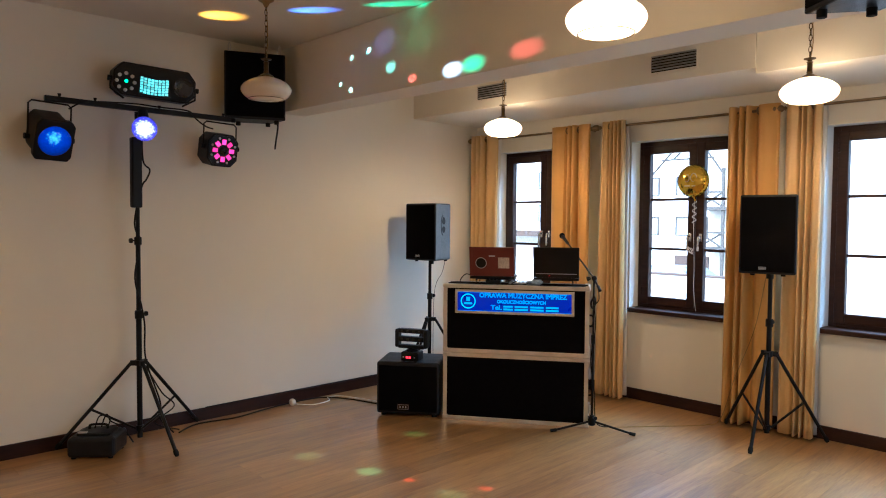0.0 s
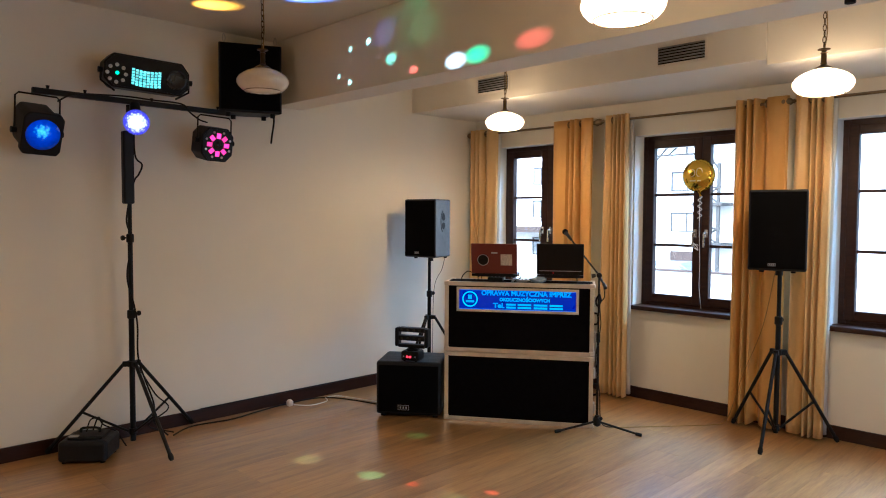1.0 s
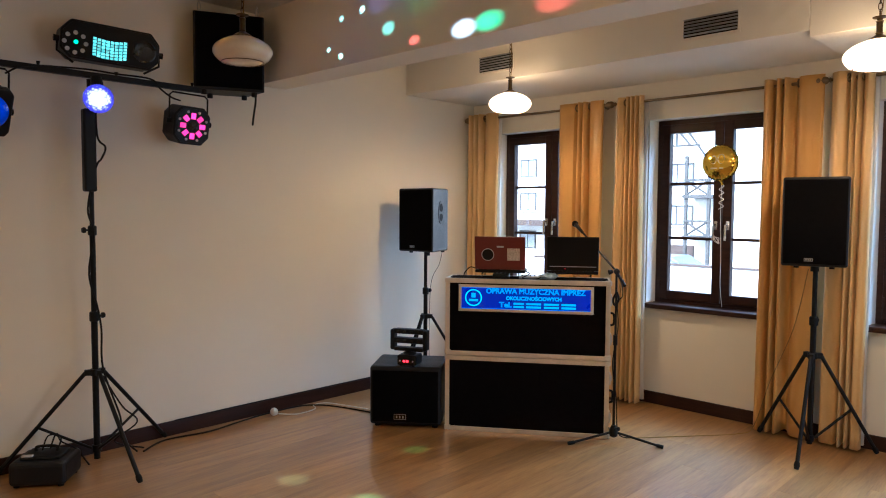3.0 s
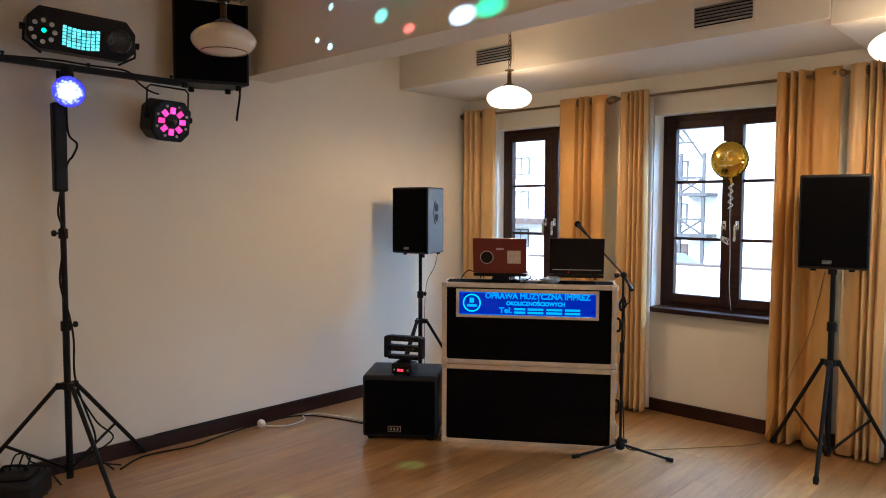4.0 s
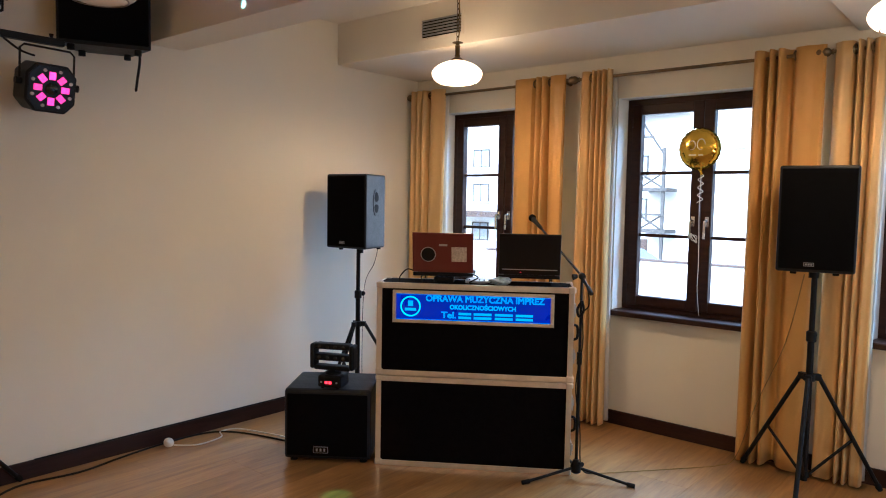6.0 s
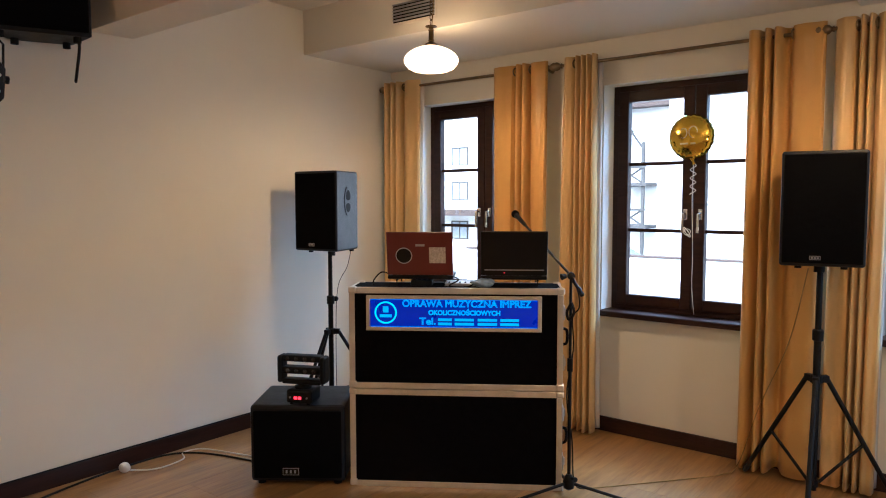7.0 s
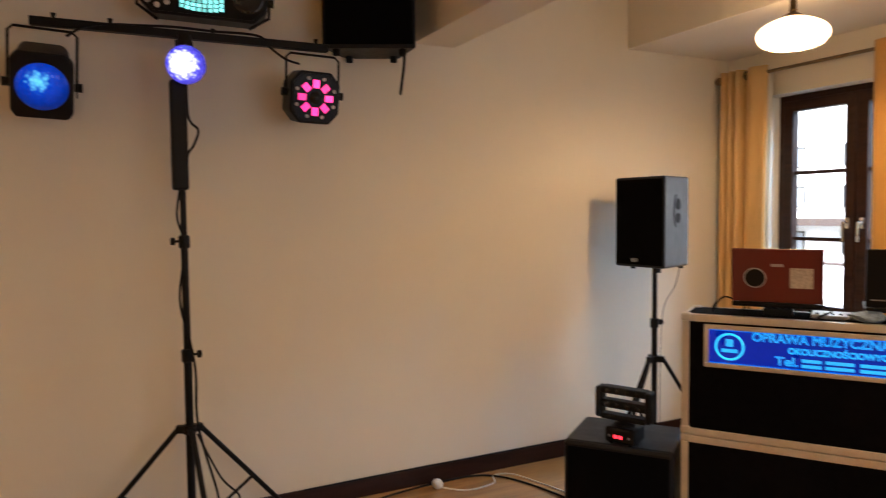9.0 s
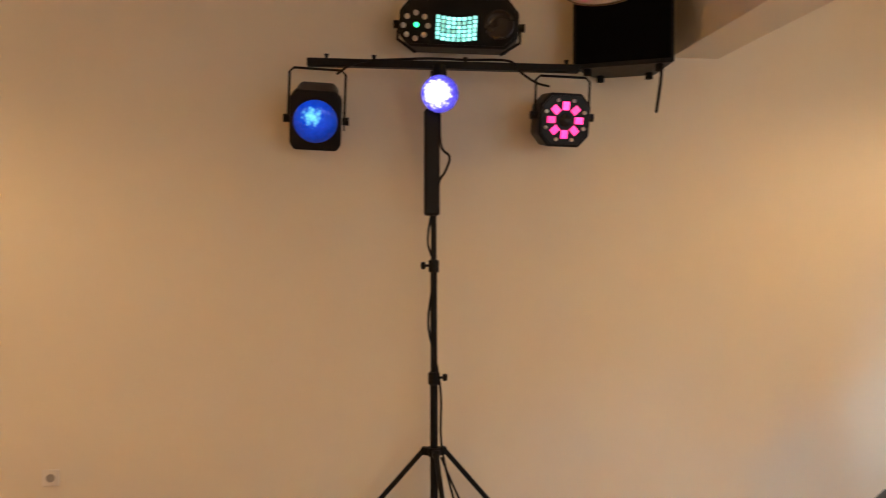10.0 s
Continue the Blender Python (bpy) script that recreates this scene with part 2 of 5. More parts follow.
for m_, level_ in ((M_GRILLE, 0.05), (M_FELT, 0.04), (M_RUBBER, 0.12), (M_CABLE, 0.12), (M_CABINET, 0.3)):
    m_.node_tree.nodes["Principled BSDF"].inputs["Specular IOR Level"].default_value = level_
M_PANE = glass("window_glass")
M_FACADE = mat("pale_render_facade", (0.86, 0.85, 0.83), 0.9, vary=0.06, scale=0.6, fine=8)
M_FACADE2 = mat("stone_base", (0.55, 0.52, 0.48), 0.9, vary=0.2, scale=2.0, fine=12, bump=0.3)
M_ROOF = mat("brown_roof", (0.05, 0.032, 0.026), 0.8, vary=0.2, scale=3)
M_TIMBER = mat("weathered_timber", (0.05, 0.047, 0.045), 0.8, vary=0.2, scale=6)
M_FARGLASS = mat("far_window_glass", (0.30, 0.33, 0.37), 0.6, vary=0.3)
M_ASPHALT = mat("asphalt", (0.2, 0.2, 0.2), 0.9, vary=0.15, scale=0.5, fine=20)
M_CAR = mat("pale_car_paint", (0.10, 0.12, 0.145), 0.5)


# ---------------------------------------------------------------- mesh helpers
def part(name, bm, material, parent=None, label="", smooth=False):
    me = bpy.data.meshes.new(name)
    bmesh.ops.recalc_face_normals(bm, faces=bm.faces[:])
    if smooth:
        for f in bm.faces:
            f.smooth = True
    bm.to_mesh(me)
    bm.free()
    me.materials.append(material)
    if smooth:
        me.set_sharp_from_angle(angle=radians(40))
    ob = new(name, me)
    ob.parent = parent
    if label:
        ob["label"] = label
    return ob


def thing(name, m, label, category, group="", kind=""):
    ob = new(name)
    ob.empty_display_size = 0.05
    ob.matrix_basis = m
    return tagged(ob, label, category, group, kind)


def add_box(bm, lo, hi, bevel=0.0, m=None, seg=2):
    r = bmesh.ops.create_cube(bm, size=1.0)
    vs = r["verts"]
    c = [(a + b) / 2 for a, b in zip(lo, hi)]
    s = [b - a for a, b in zip(lo, hi)]
    for v in vs:
        v.co = Vector((v.co.x * s[0] + c[0], v.co.y * s[1] + c[1], v.co.z * s[2] + c[2]))
    if bevel:
        es = list({e for v in vs for e in v.link_edges})
        r = bmesh.ops.bevel(bm, geom=es, offset=bevel, segments=seg, profile=0.5, affect="EDGES")
        vs = list({v for f in r["faces"] for v in f.verts} | {v for v in vs if v.is_valid})
    if m is not None:
        bmesh.ops.transform(bm, matrix=m, verts=vs)
    return vs


def box(lo, hi, bevel=0.0, m=None, seg=2):
    bm = bmesh.new()
    add_box(bm, lo, hi, bevel, m, seg)
    return bm


def add_tube(bm, pts, r, n=10, closed=False):
    """A round tube along points; r is a radius or one radius a point."""
    pts = [Vector(p) for p in pts]
    rs = r if isinstance(r, (list, tuple)) else [r] * len(pts)
    rings = []
    up = Vector((0, 0, 1))
    k = len(pts)
    for i, p in enumerate(pts):
        a = pts[(i - 1) % k] if (closed or i) else p
        b = pts[(i + 1) % k] if (closed or i < k - 1) else p
        d = (b - a).normalized()
        side = d.cross(up)
        if side.length < 1e-3:
            side = d.cross(Vector((1, 0, 0)))
        side.normalize()
        up = side.cross(d).normalized()
        rings.append([bm.verts.new(p + (side * math.cos(2 * math.pi * j / n) + up * math.sin(2 * math.pi * j / n)) * rs[i]) for j in range(n)])
    for i in range(k if closed else k - 1):
        a, b = rings[i], rings[(i + 1) % k]
        for j in range(n):
            bm.faces.new((a[j], a[(j + 1) % n], b[(j + 1) % n], b[j]))
    if not closed:
        bm.faces.new(rings[0][::-1])
        bm.faces.new(rings[-1])
    return bm


def tube(pts, r, n=10, closed=False):
    return add_tube(bmesh.new(), pts, r, n, closed)


def curve_pts(pts, steps=8):
    """Smooth points through the given ones."""
    pts = [Vector(p) for p in pts]
    out = []
    for i in range(len(pts) - 1):
        p0, p1, p2, p3 = pts[max(i - 1, 0)], pts[i], pts[i + 1], pts[min(i + 2, len(pts) - 1)]
        for s in range(steps):
            t = s / steps
            out.append(0.5 * (2 * p1 + (p2 - p0) * t + (2 * p0 - 5 * p1 + 4 * p2 - p3) * t * t + (3 * p1 - p0 - 3 * p2 + p3) * t ** 3))
    return out + [pts[-1]]


def lathe(profile, n=32, m=None, cap=True):
    """A turned solid about z from (radius, height) pairs."""
    bm = bmesh.new()
    rings = [[bm.verts.new((r * math.cos(2 * math.pi * j / n), r * math.sin(2 * math.pi * j / n), z)) for j in range(n)] for r, z in profile]
    for a, b in zip(rings, rings[1:]):
        for j in range(n):
            bm.faces.new((a[j], a[(j + 1) % n], b[(j + 1) % n], b[j]))
    if cap:
        bm.faces.new(rings[0][::-1])
        bm.faces.new(rings[-1])
    if m is not None:
        bm.transform(m)
    return bm


def prism(outline, z0, z1, bevel=0.0, m=None):
    """An outline in x, y raised from z0 to z1."""
    bm = bmesh.new()
    lo = [bm.verts.new((x, y, z0)) for x, y in outline]
    hi = [bm.verts.new((x, y, z1)) for x, y in outline]
    bm.faces.new(lo[::-1])
    bm.faces.new(hi)
    k = len(outline)
    for i in range(k):
        bm.faces.new((lo[i], lo[(i + 1) % k], hi[(i + 1) % k], hi[i]))
    if bevel:
        bmesh.ops.bevel(bm, geom=bm.edges[:], offset=bevel, segments=2, profile=0.5, affect="EDGES")
    if m is not None:
        bm.transform(m)
    return bm


def words(name, body, size, material, parent, place, depth=0.002, width=0.0):
    """Lettering in the built-in font as a mesh; place maps its x, y plane; width squeezes it to that breadth."""
    cu = bpy.data.curves.new(name, "FONT")
    cu.body, cu.size, cu.extrude, cu.align_x, cu.align_y = body, size, 0.0, "CENTER", "CENTER"
    cu.fill_mode, cu.bevel_depth, cu.bevel_resolution, cu.resolution_u = "NONE", depth, 1, 5     # engraved outlines only
    tmp = bpy.data.objects.new(name, cu)
    me = bpy.data.meshes.new_from_object(tmp)
    bpy.data.objects.remove(tmp)
    xs = [v.co.x for v in me.vertices]
    k = width / (max(xs) - min(xs)) if width else 1.0
    me.transform(place @ Matrix.Diagonal((k, 1, 1, 1)))
    me.materials.clear()
    me.materials.append(material)
    ob = new(name, me)
    ob.parent = parent
    return ob


def bounds_wall(name, lo, hi, material, label, category="wall"):
    return tagged(part(name, box(lo, hi), material), label, category, kind="structure")


# ---------------------------------------------------------------- room shell
X1, Y1, ZC, ZM = 7.0, -9.0, 3.08, 2.98      # far ends of the room, heights of the main and the middle ceiling
WINS = [(0.335, 1.455), (1.965, 3.085), (3.595, 4.715)]
ZS, ZT = 0.80, 2.36                          # bottom and top of the window openings
YF = 0.115                                   # inner face of the window frames
ZB = 2.66                                    # underside of the lowered strip along the windows
tagged(part("floor", box((-0.3, Y1, -0.3), (X1, 0.3, -0.022)), M_ASPHALT), "concrete slab under the oak floor", "floor", kind="structure")
bounds_wall("wall_west", (-0.3, Y1, -0.02), (0, 0.3, 3.4), M_WALL, "long plain cream-painted plaster wall")
EAST_ADDED_OPENINGS = [(-2.0, -0.8)]                   # opening added to the unseen side wall to let light in


def pierced(name, wins, place, length, label):
    """A wall along local x with window openings."""
    bm = bmesh.new()
    xs = [-0.3] + [v for w in wins for v in w] + [length]
    for i in range(0, len(xs), 2):
        add_box(bm, (xs[i], 0, -0.02), (xs[i + 1], 0.3, 3.4))
    for a, b in wins:
        add_box(bm, (a, 0, -0.02), (b, 0.3, 0.8))
        add_box(bm, (a, 0, 2.36), (b, 0.3, 3.4))
    bm.transform(place)
    return tagged(part(name, bm, M_WALL), label, "wall", kind="structure")


bounds_wall("wall_south", (-0.3, Y1 - 0.3, -0.02), (X1 + 0.3, Y1, 3.4), M_WALL, "plain cream-painted back wall")
pierced("wall_east", [(-b, -a) for a, b in reversed(EAST_ADDED_OPENINGS)], pose(X1, 0, 0, 0, 0, -90), -Y1, "unseen cream-painted side wall with an opening added for light")
bm = bmesh.new()
SPLAY = 0.02                                 # the reveals widen towards the room
# the fourth opening is unseen, added to let in more daylight
OPENINGS = [(a - SPLAY, b + SPLAY) for a, b in WINS] + [(5.225, 6.345)]
xs = [0.0] + [v for w in OPENINGS for v in w] + [X1]
for i in range(0, len(xs), 2):
    add_box(bm, (xs[i], 0, -0.02), (xs[i + 1], 0.3, 3.4))
for a, b in OPENINGS:
    add_box(bm, (a, 0, -0.02), (b, 0.3, ZS))
    add_box(bm, (a, 0, ZT), (b, 0.3, 3.4))
tagged(part("wall_north", bm, M_WALL), "cream-painted wall with deep window openings", "wall", kind="structure")
tagged(part("ceiling", box((-0.3, Y1, ZC), (X1, -2.36, ZC + 0.32)), M_CEIL), "smooth off-white main ceiling", "ceiling", kind="structure")
tagged(part("ceiling_middle", box((0, -2.36, ZM), (X1, -0.9, ZC + 0.32)), M_CEIL), "smooth off-white ceiling between beam and soffit", "ceiling", kind="structure")
tagged(part("ceiling_beam", box((0, -2.51, 2.545), (X1, -2.245, ZC - 0.002), 0.004), M_WALL), "deep plastered ceiling beam painted cream", "beam", kind="structure")
bm = bmesh.new()
add_box(bm, (0, -0.945, ZB), (3.43, -0.002, ZC), 0.003)
add_box(bm, (3.433, -0.94, ZB - 0.035), (X1, -0.002, ZC), 0.003)
tagged(part("ceiling_soffit", bm, M_CEIL), "lowered plaster soffit along the window wall", "soffit", kind="structure")

base = tagged(part("baseboard", box((0.001, Y1, -0.001), (0.02, -0.02, 0.1), 0.004), M_BASE), "dark brown wooden baseboard along the long wall", "baseboard", kind="structure")
tagged(part("baseboard", box((0.001, -0.02, -0.001), (X1, -0.001, 0.1), 0.004), M_DARKWOOD), "dark brown wooden baseboard under the windows", "baseboard", kind="structure")


# ---------------------------------------------------------------- windows
def window(name, a, b, label):
    w = thing(name, pose(a, YF, ZS), label, "window", "windows of the hall", "structure")
    W, H = b - a, ZT - ZS
    bm = bmesh.new()
    f = 0.055
    add_box(bm, (0.001, 0, 0.03), (f, 0.07, H - 0.001), 0.004)
    add_box(bm, (W - f, 0, 0.03), (W - 0.001, 0.07, H - 0.001), 0.004)
    add_box(bm, (f, 0.001, H - f), (W - f, 0.069, H - 0.001), 0.004)
    add_box(bm, (f, 0.001, 0.03), (W - f, 0.069, 0.03 + f), 0.004)
    add_box(bm, (-SPLAY + 0.001, 0.006, 0.03), (0.0, 0.064, H - 0.002))
    add_box(bm, (W, 0.006, 0.03), (W + SPLAY - 0.001, 0.064, H - 0.002))
    part("window_frame", bm, M_DARKWOOD, w)
    for a_, s_ in ((0.0, 1), (W, -1)):
        part("reveal_lining", prism([(a_ - s_ * (SPLAY - 0.001), -YF - 0.002), (a_ - s_ * (SPLAY - 0.004), -YF - 0.002), (a_ + s_ * 0.004, 0.0), (a_ - s_ * (SPLAY - 0.001), 0.0)], 0.03, H - 0.004), M_REVEAL, w, "white-painted plaster reveal")
    part("reveal_lining", box((-SPLAY + 0.004, -YF - 0.002, H - 0.0035), (W + SPLAY - 0.004, 0.0, H - 0.0005)), M_REVEAL, w, "white-painted plaster reveal")
    part("window_sill", box((-0.016, -YF - 0.066, 0.004), (W + 0.016, 0.02, 0.042), 0.008), M_DARKWOOD, w, "glossy dark brown window sill")
    for k in range(2):
        x0, x1 = (f - 0.012, W / 2 - 0.002) if k == 0 else (W / 2 + 0.002, W - f + 0.012)
        s = 0.072
        z0, z1 = 0.03 + f - 0.012, H - f + 0.012
        sash = bmesh.new()
        add_box(sash, (x0, -0.014, z0), (x0 + s, 0.05, z1), 0.006)
        add_box(sash, (x1 - s, -0.014, z0), (x1, 0.05, z1), 0.006)
        add_box(sash, (x0 + s, -0.013, z1 - s), (x1 - s, 0.05, z1 - 0.001), 0.006)
        add_box(sash, (x0 + s, -0.013, z0 + 0.001), (x1 - s, 0.05, z0 + s), 0.006)
        sash = part("sash", sash, M_DARKWOOD, w)
        for z in (1.83 - ZS, 1.385 - ZS):
            part("glazing_bar", box((x0 + s, 0.008, z - 0.012), (x1 - s, 0.038, z + 0.012), 0.003), M_DARKWOOD, sash)
        zs = [z0 + s, 1.385 - ZS, 1.83 - ZS, z1 - s]
        for lo, hi in zip(zs, zs[1:]):
            pane = part("pane", box((x0 + s, 0.021, lo), (x1 - s, 0.025, hi)), M_PANE, sash)
            pane.visible_shadow = False
        hx = x1 - s / 2 - 0.008 if k == 0 else x0 + s / 2 + 0.012
        hd = bmesh.new()
        add_box(hd, (hx - 0.014, -0.022, 0.66), (hx + 0.014, -0.013, 0.73), 0.004)
        add_tube(hd, curve_pts([(hx, -0.02, 0.70), (hx, -0.055, 0.70), (hx - 0.002, -0.062, 0.68), (hx - 0.004, -0.06, 0.58)], 6), [0.009] * 6 + [0.009] * 12 + [0.008], 10)
        part("window_handle", hd, M_CHROME, sash, "satin metal lever handle", smooth=True)
        for z in (0.16, H - 0.2):
            part("hinge", tube([(0.05 if k == 0 else W - 0.05, -0.016, z), (0.05 if k == 0 else W - 0.05, -0.016, z + 0.07)], 0.007, 8), M_DARKWOOD, sash)
    return w


for i, (a, b) in enumerate(WINS):
    window("window_%d" % (i + 1), a, b, "dark brown two-sash wooden window with glazing bars")


# ---------------------------------------------------------------- curtains
def rod(x0, x1, label):
    r = thing("curtain_rod", pose(0, -0.12, 2.50), label, "curtain rod", "rods over the windows")
    part("tube", tube([(x0, 0, 0), (x1, 0, 0)], 0.011, 12), M_ROD, r, smooth=True)
    for x, s in ((x0, -1), (x1, 1)):
        part("finial", lathe([(0.012, -0.012), (0.018, -0.01), (0.012, 0), (0.024, 0.012), (0.03, 0.03), (0.022, 0.05), (0.004, 0.058)], 16, pose(x, 0, 0, 0, 90 * s, 0)), M_ROD, r, smooth=True)
        bx = x - s * 0.05
        part("bracket", tube([(bx, 0.118, 0.0), (bx, 0.06, -0.004), (bx, 0.0, -0.006)], [0.02, 0.008, 0.014], 10), M_ROD, r, smooth=True)
    return r


rod(-0.0 + 0.05, 1.60, "thin bronze curtain rod with ball finials")
rod(1.68, 3.23, "thin bronze curtain rod with ball finials")
rod(3.32, 4.9, "thin bronze curtain rod with ball finials")


def curtain(x0, x1, widths, material, label, seed, amp=0.05, lining=False, flare=0.0):
    """A hanging panel with eyelets; widths are its folds' shares from one edge to the other, turn by turn to the room and to the wall."""
    rnd = random.Random(seed)
    c = thing("curtain", pose(x0, -0.125, 0), label, "curtain", "curtains at the windows")
    W = x1 - x0
    total = sum(widths)
    edges = [0.0]
    for w in widths:
        edges.append(edges[-1] + w / total)
    rows, top = 30, 2.545
    wob = [rnd.uniform(-1, 1) for _ in widths]
    bm = bmesh.new()
    grid = []
    for r in range(rows + 1):
        v = r / rows
        z = top - v * (top - 0.03)
        e = [q + (0.006 * math.sin(3.1 * v + 2.3 * k + seed) * v if 0 < k < len(widths) else 0) for k, q in enumerate(edges)]
        line = []
        for k in range(len(widths)):
            steps = 10
            for j in range(steps + (1 if k == len(widths) - 1 else 0)):
                f = j / steps
                u = e[k] * (1 - f) + e[k + 1] * f
                broad = widths[k] / total > 0.2
                front = k % 2 == 0
                a = amp * (0.62 if broad else 1.0 if front else 0.8) * (1 + 0.25 * v * wob[k])
                s = (-1 if front else 1) * math.sin(math.pi * f) ** (0.42 if broad else 0.7)
                ripple = (0.007 * math.sin(4 * v + 5 * f + seed) + 0.004 * math.sin(11 * f + 2.5 * v)) * (1 if broad else 0.25)
                y = a * s + ripple - 0.02 * v
                x = W * u + flare * v * (u - 0.5)
                line.append(bm.verts.new((x, y, z + (0.012 * s if r == rows else 0))))
        grid.append(line)
    for a_, b_ in zip(grid, grid[1:]):
        for i in range(len(a_) - 1):
            bm.faces.new((a_[i], a_[i + 1], b_[i + 1], b_[i]))
    cloth = part("cloth", bm, material, c, smooth=True)
    so = cloth.modifiers.new("thickness", "SOLIDIFY")
    so.thickness = 0.003
    if lining:
        bm = bmesh.new()
        prev = None
        for r in range(rows + 1):
            v = r / rows
            z = top - 0.05 - v * (top - 0.09)
            row = [bm.verts.new((W + flare * v * 0.5 + dx + 0.008 * math.sin(4 * v + seed), dy, z)) for dx, dy in ((-0.03, 0.022), (-0.008, 0.014), (0.006, 0.022), (0.012, 0.036))]
            if prev:
                for i in range(3):
                    bm.faces.new((prev[i], prev[i + 1], row[i + 1], row[i]))
            prev = row
        lin = part("lining", bm, M_LINING, c, "pale thin curtain lining", smooth=True)
        lin.modifiers.new("thickness", "SOLIDIFY").thickness = 0.002
    for k, q in enumerate(edges[1:-1]):
        if max(widths[k], widths[k + 1]) / total < 0.2:
            continue
        ring = [(W * q + 0.004 * math.cos(t), 0.026 * math.cos(t), 2.50 + 0.026 * math.sin(t)) for t in [2 * math.pi * j / 16 for j in range(16)]]
        part("eyelet", tube(ring, 0.006, 6, True), M_ROD, c, smooth=True)
    return c


curtain(0.06, 0.43, (0.16, 0.03, 0.14, 0.03, 0.13, 0.06, 0.45), M_CREAM, "gold-beige satin curtain bunched beside the corner", 3, lining=True)
curtain(1.14, 1.59, (0.44, 0.04, 0.10, 0.025, 0.10, 0.05, 0.33), M_GOLD, "deep gold satin curtain with eyelets on the rod", 5)
curtain(1.71, 1.96, (0.34, 0.05, 0.13, 0.03, 0.13, 0.03, 0.13, 0.03, 0.13), M_CREAM, "cream-gold satin curtain gathered tightly to the floor", 8, lining=True, flare=0.05)
curtain(2.90, 3.30, (0.17, 0.05, 0.10, 0.025, 0.12, 0.13, 0.42), M_GOLD, "gold satin curtain behind the loudspeaker stand", 11)
curtain(3.34, 3.60, (0.40, 0.04, 0.12, 0.03, 0.12, 0.03, 0.26), M_CREAM, "pale gold satin curtain gathered beside the window", 14, lining=True)


# ---------------------------------------------------------------- air vents
def vent(x, z, W, H):
    v = thing("air_vent", pose(x, -0.946, z), "white-framed air vent with dark louvres", "vent", "vents in the soffit")
    bm = bmesh.new()
    f = 0.018
    for lo, hi in (((-f, -0.006, -f), (0, 0, H + f)), ((W, -0.006, -f), (W + f, 0, H + f)), ((0, -0.006, H), (W, 0, H + f)), ((0, -0.006, -f), (W, 0, 0))):
        add_box(bm, lo, hi, 0.001)
    part("frame", bm, M_CEIL, v)
    part("backing", box((0, -0.0035, 0), (W, -0.0005, H)), M_GRILLE, v)
    for k in range(6):
        zz = H * (k + 0.5) / 6
        part("slat", box((0, -0.012, -0.001), (W, 0.0, 0.0035), 0, pose(0, -0.004, zz, -35)), M_GREY, v)
    for sx in (0.05, W - 0.05):
        part("screw", lathe([(0.004, 0), (0.004, 0.002)], 8, pose(sx, -0.006, -f / 2, 90)), M_STEEL, v)


vent(0.90, 2.745, 0.35, 0.12)
vent(2.67, 2.735, 0.35, 0.12)


